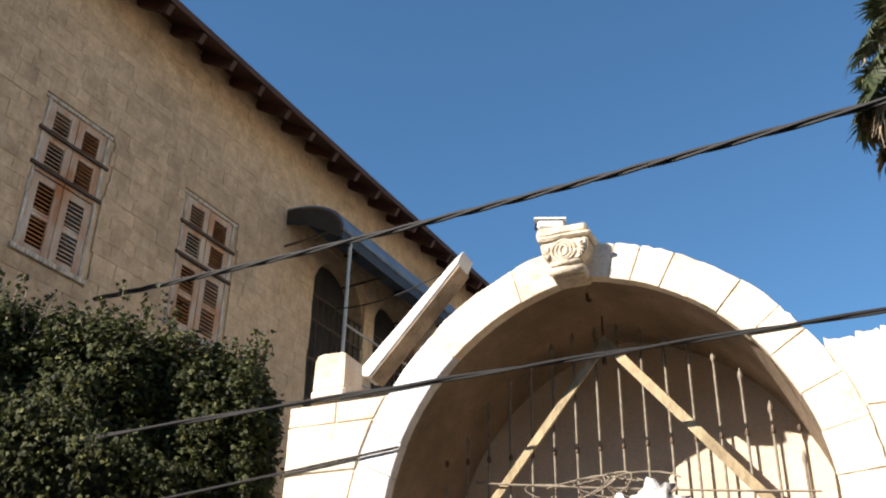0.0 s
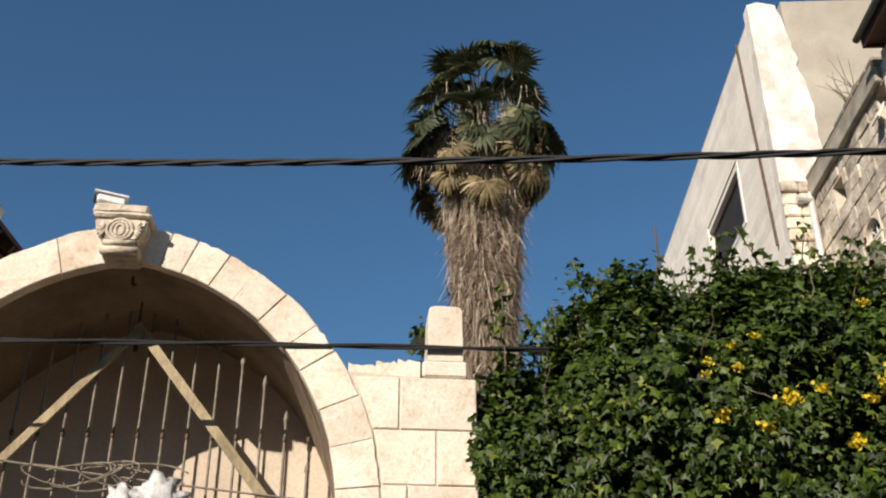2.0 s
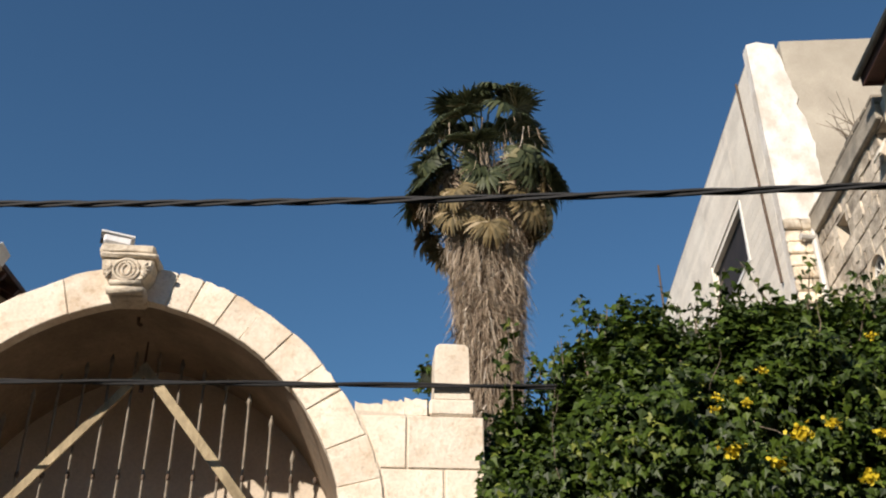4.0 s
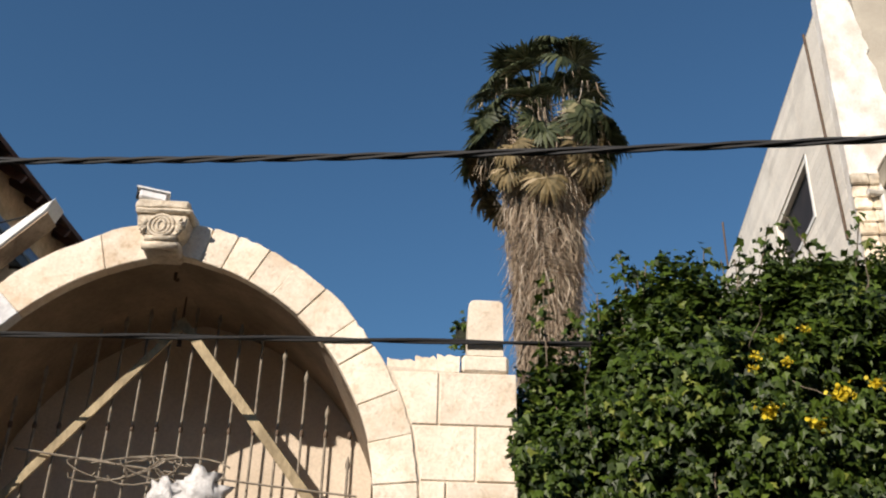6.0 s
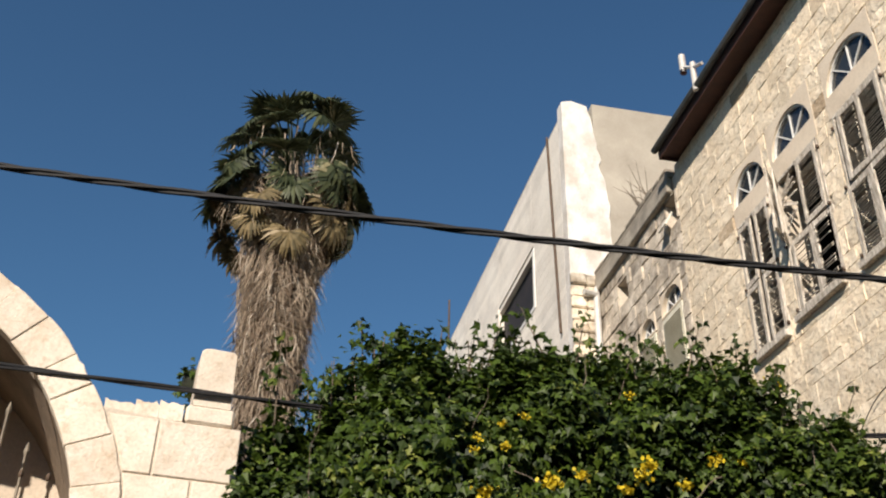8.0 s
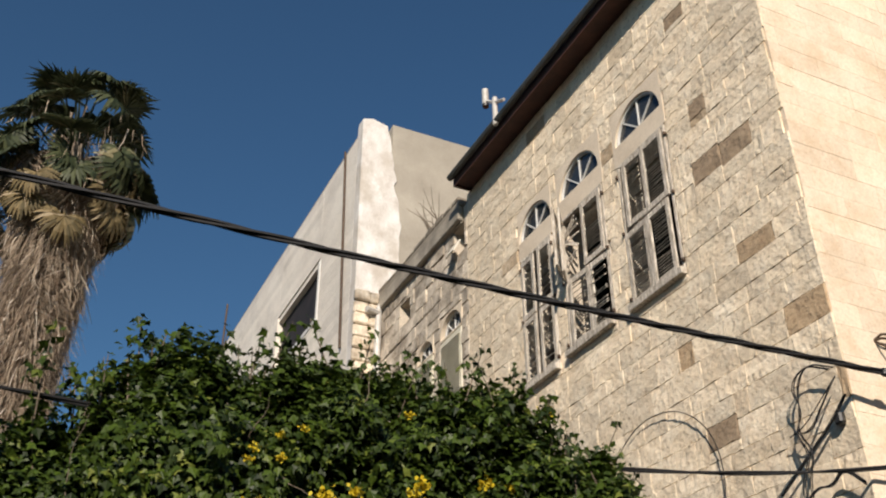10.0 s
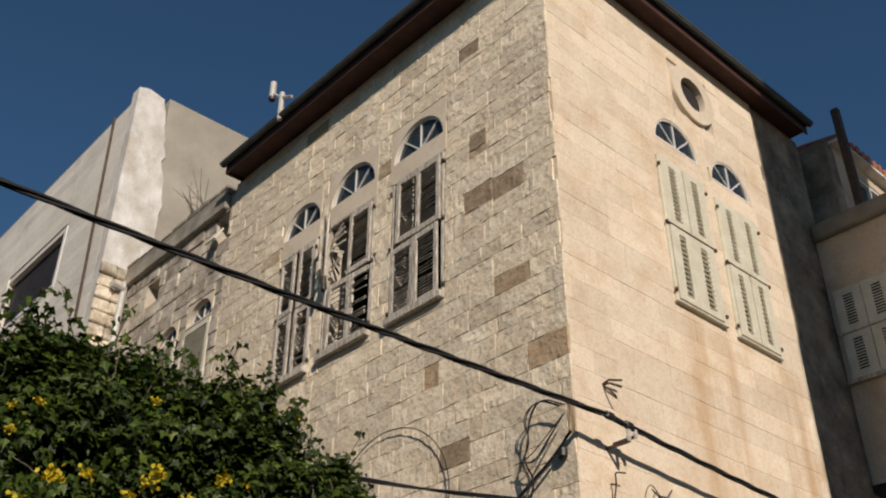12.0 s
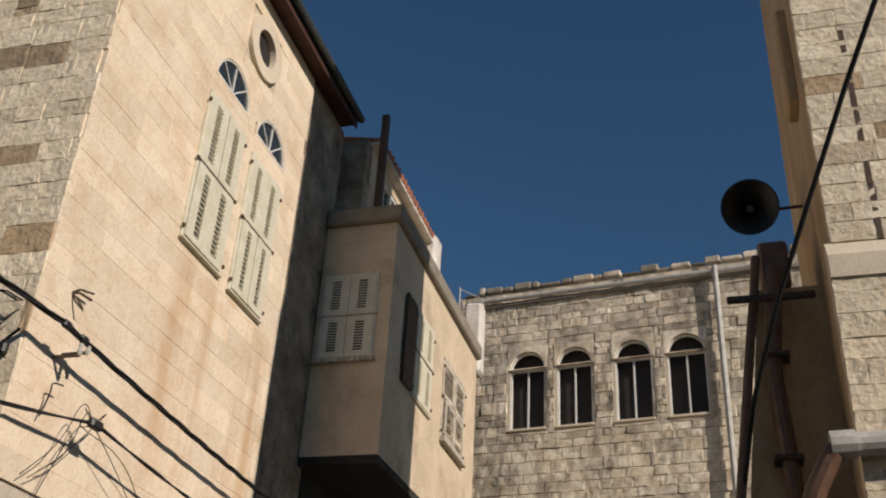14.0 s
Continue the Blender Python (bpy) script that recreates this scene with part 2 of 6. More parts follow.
M_PALM_OLD = leaf_material("yellowed_frond", (0.085, 0.068, 0.032), (0.235, 0.175, 0.082), (0.42, 0.335, 0.22), 0.7)
M_SKIRT = leaf_material("dead_frond", (0.11, 0.072, 0.045), (0.46, 0.375, 0.28), (0.70, 0.63, 0.54), 0.8)
# near-black for the shrub core: shade among the leaves put into colour
M_INNER = material("leaf_gap_shade", ((0.008, 0.010, 0.005), (0.025, 0.03, 0.014)), 9.0, 0.95, 0.8, 30)
M_TWIG = material("twig_bark", ((0.10, 0.08, 0.055), (0.24, 0.19, 0.14)), 8.0, 0.9, 0.3, 50)

M_DARKGLASS = material("dusty_dark_glass", ((0.012, 0.009, 0.009), (0.03, 0.022, 0.02)), 2.0, 0.7, 0.0, 20)
M_GLASS = bpy.data.materials.new("window_glass")
M_GLASS.use_nodes = True
_b = M_GLASS.node_tree.nodes["Principled BSDF"]
_b.inputs["Base Color"].default_value = (0.03, 0.035, 0.04, 1)
_b.inputs["Roughness"].default_value = 0.12
_b.inputs["Specular IOR Level"].default_value = 0.6


# ---- mesh helpers ----
def thing(name, label, category, m=None, group="", kind=""):
    ob = new(name)
    ob.empty_display_size = 0.2
    if m is not None:
        ob.matrix_world = m
    return tagged(ob, label, category, group, kind)


def part(name, bm, mat, parent, label="", smooth=False, m=None):
    """One mesh object under its thing, in the thing's own axes."""
    me = bpy.data.meshes.new(name)
    if smooth:
        for f in bm.faces:
            f.smooth = True
    bm.to_mesh(me)
    bm.free()
    me.materials.append(mat)
    ob = new(name, me)
    ob.parent = parent
    if m is not None:
        ob.matrix_basis = m
    if label:
        tagged(ob, label)
    return ob


def single(name, bm, mat, label, category, m=None, group="", kind="", smooth=False):
    ob = part(name, bm, mat, None, "", smooth, m)
    return tagged(ob, label, category, group, kind)


def from_lists(name, verts, faces, mat, parent, label="", smooth=False):
    me = bpy.data.meshes.new(name)
    me.from_pydata(verts, [], faces)
    me.materials.append(mat)
    if smooth:
        me.polygons.foreach_set("use_smooth", [True] * len(me.polygons))
    ob = new(name, me)
    ob.parent = parent
    if label:
        tagged(ob, label)
    return ob


def box(bm, x0, x1, y0, y1, z0, z1, bevel=0.0):
    made = bmesh.ops.create_cube(bm, size=1.0, matrix=Matrix.Translation(((x0 + x1) / 2, (y0 + y1) / 2, (z0 + z1) / 2)) @ Matrix.Diagonal((x1 - x0, y1 - y0, z1 - z0, 1)))
    if bevel:
        edges = {e for v in made["verts"] for e in v.link_edges}
        bmesh.ops.bevel(bm, geom=list(edges), offset=bevel, segments=1, profile=0.5, affect="EDGES")
    return bm


def boxes(*rows, bevel=0.0):
    bm = bmesh.new()
    for r in rows:
        box(bm, *r, bevel=bevel)
    return bm


def beam(bm, a, b, w, h, up=(0, 0, 1)):
    """A straight bar of rectangular section from a to b."""
    a, b, up = Vector(a), Vector(b), Vector(up)
    d = (b - a).normalized()
    s = d.cross(up).normalized()
    t = s.cross(d)
    vs = [bm.verts.new(p + s * i * w / 2 + t * j * h / 2) for p in (a, b) for i, j in ((-1, -1), (1, -1), (1, 1), (-1, 1))]
    for q in ((3, 2, 1, 0), (4, 5, 6, 7), (0, 1, 5, 4), (1, 2, 6, 5), (2, 3, 7, 6), (3, 0, 4, 7)):
        bm.faces.new([vs[i] for i in q])
    return bm


def tube(bm, points, radius, sides=8, cap=True):
    """A round tube along points; radius may be a list."""
    pts = [Vector(p) for p in points]
    rad = radius if isinstance(radius, (list, tuple)) else [radius] * len(pts)
    rings, side = [], None
    for i, p in enumerate(pts):
        d = (pts[min(i + 1, len(pts) - 1)] - pts[max(i - 1, 0)]).normalized()
        if side is None:
            side = d.orthogonal().normalized()
        side = (side - d * side.dot(d)).normalized()
        other = d.cross(side)
        rings.append([bm.verts.new(p + (side * math.cos(a) + other * math.sin(a)) * rad[i]) for a in (2 * math.pi * k / sides for k in range(sides))])
    for r0, r1 in zip(rings, rings[1:]):
        for k in range(sides):
            bm.faces.new((r0[k], r0[(k + 1) % sides], r1[(k + 1) % sides], r1[k]))
    if cap:
        bm.faces.new(rings[0][::-1])
        bm.faces.new(rings[-1])
    return bm


def extrude_outline(bm, outline, axis, a, b):
    """A prism: a closed 2D outline, carried along an axis from a to b."""
    def at(p, v):
        return {"x": (v, p[0], p[1]), "y": (p[0], v, p[1]), "z": (p[0], p[1], v)}[axis]
    lo, hi = [bm.verts.new(at(p, a)) for p in outline], [bm.verts.new(at(p, b)) for p in outline]
    bm.faces.new(lo)
    bm.faces.new(hi[::-1])
    for i in range(len(outline)):
        j = (i + 1) % len(outline)
        bm.faces.new((lo[j], lo[i], hi[i], hi[j]))
    bmesh.ops.recalc_face_normals(bm, faces=bm.faces[:])
    return bm


def arc(cx, cz, r, a0, a1, n):
    return [(cx + r * math.cos(radians(a0 + (a1 - a0) * i / n)), cz + r * math.sin(radians(a0 + (a1 - a0) * i / n))) for i in range(n + 1)]


def core_wall(s0, s1, z0, z1, y0, y1, holes):
    """A solid wall in the s-z plane, between depths y0 and y1, with rectangular holes (s0, s1, z0, z1)."""
    bm = bmesh.new()
    ss = sorted({s0, s1, *[h[0] for h in holes], *[h[1] for h in holes]})
    zs = sorted({z0, z1, *[h[2] for h in holes], *[h[3] for h in holes]})
    made = {}

    def vert(i, y, k):
        key = (i, y, k)
        if key not in made:
            made[key] = bm.verts.new((ss[i], y, zs[k]))
        return made[key]

    def solid(i, k):
        if not (0 <= i < len(ss) - 1 and 0 <= k < len(zs) - 1):
            return False
        ms, mz = (ss[i] + ss[i + 1]) / 2, (zs[k] + zs[k + 1]) / 2
        return not any(h[0] < ms < h[1] and h[2] < mz < h[3] for h in holes)

    for i in range(len(ss) - 1):
        for k in range(len(zs) - 1):
            if not solid(i, k):
                continue
            bm.faces.new((vert(i, y0, k), vert(i + 1, y0, k), vert(i + 1, y0, k + 1), vert(i, y0, k + 1)))
            bm.faces.new((vert(i, y1, k), vert(i, y1, k + 1), vert(i + 1, y1, k + 1), vert(i + 1, y1, k)))
            for di, dk, (a, c_), (d, e) in ((-1, 0, (i, k), (i, k + 1)), (1, 0, (i + 1, k), (i + 1, k + 1)), (0, -1, (i, k), (i + 1, k)), (0, 1, (i, k + 1), (i + 1, k + 1))):
                if not solid(i + di, k + dk):
                    bm.faces.new((vert(a, y0, c_), vert(d, y0, e), vert(d, y1, e), vert(a, y1, c_)))
    bmesh.ops.recalc_face_normals(bm, faces=bm.faces[:])
    return bm


def block_mesh(name, mat, rough, seed, nx=2, nz=2, margin=0.05, chamfer=0.15):
    """A unit stone, 1 wide, 1 deep and 1 high, its face at y = 0 looking to -y, with a chamfered rim."""
    rng = random.Random(seed)
    xs = [-0.5, *[-0.5 + margin + (1 - 2 * margin) * i / nx for i in range(nx + 1)], 0.5]
    zs = [-0.5, *[-0.5 + margin * 1.6 + (1 - 3.2 * margin) * j / nz for j in range(nz + 1)], 0.5]
    cx, cz = len(xs), len(zs)
    verts, faces = [], []
    for j, z in enumerate(zs):
        for i, x in enumerate(xs):
            edge = i in (0, cx - 1) or j in (0, cz - 1)
            shake = 0.02 if edge else 0.05
            wob = rough > 0.05
            verts.append((x * (1 - rng.uniform(0, 0.03) * wob) + (0 if edge else rng.uniform(-shake, shake)) * wob,
                          (chamfer if edge else 0) + rng.uniform(-1, 1) * rough * (0.4 if edge else 1),
                          z * (1 - rng.uniform(0, 0.05) * wob) + (0 if edge else rng.uniform(-shake, shake)) * wob))
    for j in range(cz - 1):
        for i in range(cx - 1):
            a = j * cx + i
            faces.append((a, a + 1, a + cx + 1, a + cx))
    rim = [0, cx - 1, cz * cx - 1, (cz - 1) * cx]
    base = len(verts)
    verts += [(verts[i][0], 1.0, verts[i][2]) for i in rim]
    side = [[i for i in range(cx)], [j * cx + cx - 1 for j in range(cz)], [(cz - 1) * cx + cx - 1 - i for i in range(cx)], [(cz - 1 - j) * cx for j in range(cz)]]
    for k in range(4):
        faces.append((*side[k][::-1], base + k, base + (k + 1) % 4))
    me = bpy.data.meshes.new(name)
    me.from_pydata(verts, [], faces)
    me.materials.append(mat)
    return me


def course_cells(rng, s0, s1, z0, z1, height, width, holes, height_vary=0.15, gap=0.012):
    """Cells of coursed masonry (s0, s1, z0, z1), cut back round the holes."""
    cells, z = [], z0
    while z < z1 - 0.03:
        h = min(height * rng.uniform(1 - height_vary, 1 + height_vary), z1 - z)
        if z1 - (z + h) < height * 0.4:
            h = z1 - z
        for h0, h1, c0, c1 in holes:
            for lo, hi in ((max(z, c1), z + h), (z, min(z + h, c0))):
                if hi - lo > 0.025 and c1 - 0.04 > z and c0 + 0.04 < z + h:
                    mid = ((h0 + h1) / 2, (lo + hi) / 2)
                    if not any(k0 < mid[0] < k1 and d0 < mid[1] < d1 for k0, k1, d0, d1 in holes):
                        cells.append((max(h0, s0) + gap / 2, min(h1, s1) - gap / 2, lo + gap / 2, hi - gap / 2))
        s = s0 - rng.uniform(0, width * 0.6)
        while s < s1:
            w = width * rng.uniform(0.55, 1.5)
            a, b = max(s, s0), min(s + w, s1)
            s += w
            spans = [(a, b)]
            for h0, h1, c0, c1 in holes:
                if c1 - 0.04 > z and c0 + 0.04 < z + h:
                    spans = [q for p, r in spans for q in ((p, min(r, h0)), (max(p, h1), r)) if q[1] - q[0] > 0.05]
            cells += [(p + gap / 2, q - gap / 2, z + gap / 2, z + h - gap / 2) for p, q in spans if q - p > 0.06]
        z += h
    return cells


def lay_stones(parent, cells, meshes, m, depth, rng, proud=0.012, limit=400, name="stone", rest_mat=None):
    """Stones as parts of the wall; m carries (s, depth, z) into the parent's axes. Those past the limit become one joined part."""
    rest_v, rest_f = [], []
    for k, (a, b, c, d) in enumerate(cells):
        me = rng.choice(meshes)
        off = rng.uniform(-proud, proud)
        mm = m @ Matrix.Translation(((a + b) / 2, off, (c + d) / 2)) @ Matrix.Diagonal((b - a, depth, d - c, 1))
        if k < limit:
            ob = new(name, me)
            ob.parent = parent
            ob.matrix_basis = mm
        else:
            base = len(rest_v)
            rest_v += [tuple(mm @ v.co) for v in me.vertices]
            rest_f += [tuple(base + i for i in p.vertices) for p in me.polygons]
    if rest_v:
        ob = from_lists("stonework", rest_v, rest_f, rest_mat or meshes[0].materials[0], parent)
        ob["kind"] = "stuff"


# ---- ground ----
bm = bmesh.new()
bmesh.ops.create_grid(bm, x_segments=40, y_segments=40, size=1500)
single("ground", bm, M_GROUND, "pale dusty stone paving of the street", "ground", kind="structure")

# unseen plain wall across the street, behind the camera, added to block sky light
bm = core_wall(-30, 6.5, 0, 7.9, 0, 0.4, [])
street = single("wall_south", bm, M_BAY, "unseen plain wall added to block sky light", "wall", m=pose(0, -9.0, 0), kind="structure")


# ---- the arched gate ----
GY = 6.5
RX, LX, ACZ, RIN, ROUT = -1.845, -1.32, 3.055, 1.785, 2.068       # two centres: a slightly pointed arch
AXIS = (RX + LX) / 2
gate = thing("arched_gate", "pale limestone pointed gate wall with short end posts", "gate")
rng = random.Random(3)
BACK = 7.82


def pointed(r, n=20):
    """The arch's profile at radius r, from the right springing over the point to the left one."""
    top = math.degrees(math.acos((AXIS - RX) / r))
    return arc(RX, ACZ, r, 0, top, n) + arc(LX, ACZ, r, 180 - top, 180, n)[1:]


# the solid behind the facing stones: a wall pierced by the arch
outline = [(-3.92, 0.0), (-3.92, 4.08)]
outline += [p for p in pointed(ROUT - 0.02)[::-1] if p[1] > (4.09 if p[0] < AXIS else 4.0)]
outline += [(0.845, 3.985), (0.845, 0.0), (RX + RIN + 0.03, 0.0)]
outline += pointed(RIN + 0.03) + [(LX - RIN - 0.03, 0.0)]
core = part("wall", extrude_outline(bmesh.new(), outline, "y", GY + 0.007, GY + 0.33), M_MORTAR, gate)


def voussoir(cx, a0, a1, mat, lift=0.0, b0=None, b1=None):
    """One wedge stone of the ring; a0, a1 are its joints at the inner edge, b0, b1 at the outer one."""
    b0, b1 = a0 if b0 is None else b0, a1 if b1 is None else b1
    gap = 0.07
    r0, r1 = RIN + rng.uniform(-0.006, 0.006), ROUT + lift + rng.uniform(-0.012, 0.012)
    outer = arc(cx, ACZ, r1, b1 - gap, b0 + gap, 5)
    outer = [(x + rng.uniform(-0.006, 0.006), z + rng.uniform(-0.008, 0.006)) for x, z in outer]
    bm = extrude_outline(bmesh.new(), arc(cx, ACZ, r0, a0 + gap, a1 - gap, 5) + outer, "y", GY - rng.uniform(0, 0.014), GY + 0.09)
    bmesh.ops.bevel(bm, geom=[e for e in bm.edges if abs(e.verts[0].co.y - e.verts[1].co.y) < 0.001 and e.verts[0].co.y < GY + 0.05], offset=0.006, segments=1, affect="EDGES")
    part("voussoir", bm, mat, core)


cuts = [-6, 5.4, 14.4, 23, 33, 39.5, 48.2, 56, 62.6, 69.6, 75.0, 81.2]
for a0, a1 in zip(cuts, cuts[1:]):
    voussoir(RX, a0, a1, M_GATE)
for a0, a1, b0, b1 in ((103, 113.6, 101, 112.6), (113.6, 134.2, 112.6, 134.6), (134.2, 158.0, 134.6, 156.0), (158.0, 166, 156.0, 164.5), (166, 177, 164.5, 177), (177, 186, 177, 186)):
    voussoir(LX, a0, a1, M_GATE if a0 < 134 else M_SHADEWASH, 0.0, b0, b1)
voussoir(LX, 99.2, 102.8, M_GATE, 0.0, 97.6, 100.8)
# coursed blocks on both flanks


def flank(x0, x1, rows, right):
    """Courses from the top down, cut to the ring's outer curve; each row gives its joints."""
    for z1, z0, joints in rows:
        edges = [x0, *joints, x1]
        for a, b in zip(edges, edges[1:]):
            reach = []
            for i in range(6):
                z = z0 + 0.006 + (z1 - z0 - 0.012) * i / 5
                reach.append((z, max(0.0, (ROUT + 0.022) ** 2 - max(0.0, z - ACZ) ** 2) ** 0.5))
            low = [(max(a + 0.007, RX + w) if right else a + 0.007, z) for z, w in reach]
            high = [(b - 0.007 if right else min(b - 0.007, LX - w), z) for z, w in reach]
            if all(h[0] - l[0] < 0.04 for l, h in zip(low, high)):
                continue
            high = [(max(h[0], l[0] + 0.01), h[1]) for l, h in zip(low, high)]
            low = [(x + rng.uniform(-0.004, 0.004), z) for x, z in low]
            bm = extrude_outline(bmesh.new(), low + high[::-1], "y", GY - rng.uniform(0.0, 0.014), GY + 0.34)
            bmesh.ops.bevel(bm, geom=[e for e in bm.edges if e.verts[0].co.y < GY + 0.1 and e.verts[1].co.y < GY + 0.1], offset=0.006, segments=1, affect="EDGES")
            part("block", bm, M_GATE, core)


flank(-0.05, 0.868, [(4.010, 3.635, [0.338]), (3.635, 3.262, [0.59]), (3.262, 2.90, [0.40]), (2.90, 2.52, [0.6])], True)
flank(-3.945, -2.85, [(4.108, 3.938, [-3.53]), (3.938, 3.570, []), (3.570, 3.275, []), (3.275, 2.93, [-3.62]), (2.93, 2.55, [])], False)
# thin uneven capping stones
for a, b, h in ((-0.02, 0.17, 0.085), (0.17, 0.32, 0.10), (0.32, 0.475, 0.115)):
    top = [(b - (b - a) * k / 6, 4.018 + h + rng.uniform(-0.022, 0.012)) for k in range(7)]
    bm = extrude_outline(bmesh.new(), [(a + 0.001, 4.016), *top[::-1], (b - 0.001, 4.016)], "y", GY + 0.01, GY + 0.3)
    part("capping_stone", bm, M_GATE, gate, "thin broken capping stone")
# end posts with softened shoulders
for x0, x1, zb, zt, spread in ((-3.762, -3.492, 4.11, 4.53, 0.015), (0.525, 0.775, 4.015, 4.565, 0.035)):
    bm = boxes((x0 - spread, x1 + spread, GY, GY + 0.32, zb, zb + 0.125), bevel=0.018)
    top = [(x0, zb + 0.127), (x0 + 0.006, zt - 0.045), (x0 + 0.02, zt - 0.010), (x0 + 0.06, zt), (x1 - 0.02, zt - 0.004), (x1 - 0.003, zt - 0.02), (x1, zb + 0.127)]
    extrude_outline(bm, top, "y", GY + 0.012, GY + 0.30)
    bmesh.ops.bevel(bm, geom=[e for e in bm.edges if e.verts[0].co.z > zb + 0.2 and e.verts[1].co.z > zb + 0.2], offset=0.012, segments=1, affect="EDGES")
    part("end_post", bm, M_GATE, gate, "squared pale stone post on the wall head")
# carved keystone: a bracket with an oval boss between leaves, under a worn slab
KX = -1.64
bm = extrude_outline(bmesh.new(), [(KX - 0.185, 5.045), (KX + 0.175, 5.045), (KX + 0.165, 4.95), (KX + 0.13, 4.895), (KX + 0.105, 4.872), (KX - 0.095, 4.872), (KX - 0.125, 4.90), (KX - 0.17, 4.95)], "y", GY - 0.19, GY + 0.1)
bmesh.ops.bevel(bm, geom=[e for e in bm.edges], offset=0.012, segments=2, affect="EDGES")
key = part("keystone", bm, M_KEY, gate, "carved keystone with an oval boss")
bm = boxes((KX - 0.205, KX + 0.20, GY - 0.215, GY + 0.36, 5.05, 5.085), (KX - 0.21, KX + 0.175, GY - 0.20, GY + 0.36, 5.087, 5.16), bevel=0.014)
bmesh.ops.subdivide_edges(bm, edges=bm.edges[:], cuts=3, use_grid_fill=True)
for vt in bm.verts:
    q = noise.noise(vt.co * 9.0) * 0.012 + noise.noise(vt.co * 23.0) * 0.009
    vt.co += Vector((q, q, q * 1.3))
part("moulding", bm, M_KEY, key, "worn chipped slab")
bm = bmesh.new()
for k, (w, r) in enumerate(((0.095, 0.022), (0.112, 0.034))):        # rolled foot of the bracket
    tube(bm, [(KX - w - 0.012, GY - 0.165 + 0.03 * k, 4.865 - 0.045 * k), (KX + 0.005, GY - 0.185 + 0.03 * k, 4.86 - 0.045 * k), (KX + w + 0.012, GY - 0.165 + 0.03 * k, 4.865 - 0.045 * k)], r, 8)
box(bm, KX - 0.125, KX + 0.13, GY - 0.12, GY + 0.08, 4.775, 4.875, bevel=0.02)
part("foot", bm, M_KEY, key, smooth=True)
for rx, rz, t in ((0.088, 0.082, 0.013), (0.058, 0.062, 0.011), (0.028, 0.042, 0.012)):
    part("boss_ring", tube(bmesh.new(), [(KX - 0.005 + rx * math.cos(a), GY - 0.192, 4.955 + rz * math.sin(a)) for a in (2 * math.pi * k / 20 for k in range(21))], t, 6), M_KEY, key, smooth=True)
for sx in (-1, 1):
    for k in range(5):
        a = radians(-50 + 26 * k)
        p0 = Vector((KX + sx * 0.098, GY - 0.192, 4.95))
        p1 = Vector((KX + sx * (0.098 + 0.062 * math.cos(a)), GY - 0.19, 4.95 + 0.085 * math.sin(a)))
        part("carved_leaf", tube(bmesh.new(), [p0, (p0 + p1) / 2 + Vector((0, -0.012, 0)), p1], [0.006, 0.014, 0.005], 6), M_KEY, key, smooth=True)
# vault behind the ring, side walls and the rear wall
part("vault", extrude_outline(bmesh.new(), pointed(RIN + 0.012) + pointed(RIN + 0.2)[::-1], "y", GY + 0.095, BACK), M_VAULT, gate, "stained plaster pointed vault, coloured dark for its shade")
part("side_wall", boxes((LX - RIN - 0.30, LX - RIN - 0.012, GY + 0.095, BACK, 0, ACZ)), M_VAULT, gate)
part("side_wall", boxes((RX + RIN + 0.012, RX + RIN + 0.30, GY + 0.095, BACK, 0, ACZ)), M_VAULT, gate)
o = [(RX + RIN + 0.28, 0.0), *pointed(RIN + 0.28), (LX - RIN - 0.28, 0.0)]
part("rear_wall", extrude_outline(bmesh.new(), o, "y", BACK, BACK + 0.2), M_BACKWALL, gate, "cream plaster wall closing the arch")
hook_bm = tube(bmesh.new(), [(-1.62, 6.80, 4.85), (-1.62, 6.80, 4.775), (-1.605, 6.80, 4.762), (-1.59, 6.80, 4.775)], 0.013, 6)
part("hook", hook_bm, M_IRON, gate, "rusty hook in the crown of the vault")

# iron grille
PY = 7.13
grille = thing("gate_grille", "iron bar grille with spear heads and two diagonal planks", "grille")
for k in range(17):
    x = -2.88 + 0.1732 * k
    if abs(x - AXIS) > 1.47:
        continue
    # the heads follow the arch, a hand's width inside it
    r = RIN - 0.16
    side = RX if x > AXIS else LX
    top = ACZ + 0.07 + max(0.0, r * r - (x - side) ** 2) ** 0.5 + rng.uniform(-0.02, 0.02)
    bm = tube(bmesh.new(), [(x, PY, 0.1), (x, PY, top - 0.09)], 0.0105, 6)
    bar = part("bar", bm, M_BAR, grille)
    part("spear_head", tube(bmesh.new(), [(x, PY, top - 0.10), (x, PY, top - 0.07), (x, PY, top - 0.05), (x, PY, top)], [0.011, 0.020, 0.018, 0.003], 6), M_BAR, bar)
    part("collar", tube(bmesh.new(), [(x, PY, 3.712), (x, PY, 3.727), (x, PY, 3.747), (x, PY, 3.762)], [0.011, 0.018, 0.018, 0.011], 6), M_IRON, bar)
part("spike", tube(bmesh.new(), [(-1.60, PY, 4.38), (-1.60, PY, 4.78)], [0.02, 0.006], 6), M_IRON, grille, "rusty central spike")
part("rail", boxes((LX - RIN, RX + RIN, PY - 0.018, PY + 0.018, 2.9, 2.94)), M_IRON, grille)
for xb, zb, xt, zt, py, w in ((-2.66, 3.19, -1.575, 4.545, PY - 0.035, 0.060), (-0.42, 3.12, -1.60, 4.565, PY - 0.060, 0.070)):
    part("plank", beam(bmesh.new(), (xb, py, zb), (xt, py, zt), 0.025, w, up=(0.6, 0, 0.8)), M_PLANK, grille, "bare diagonal plank")

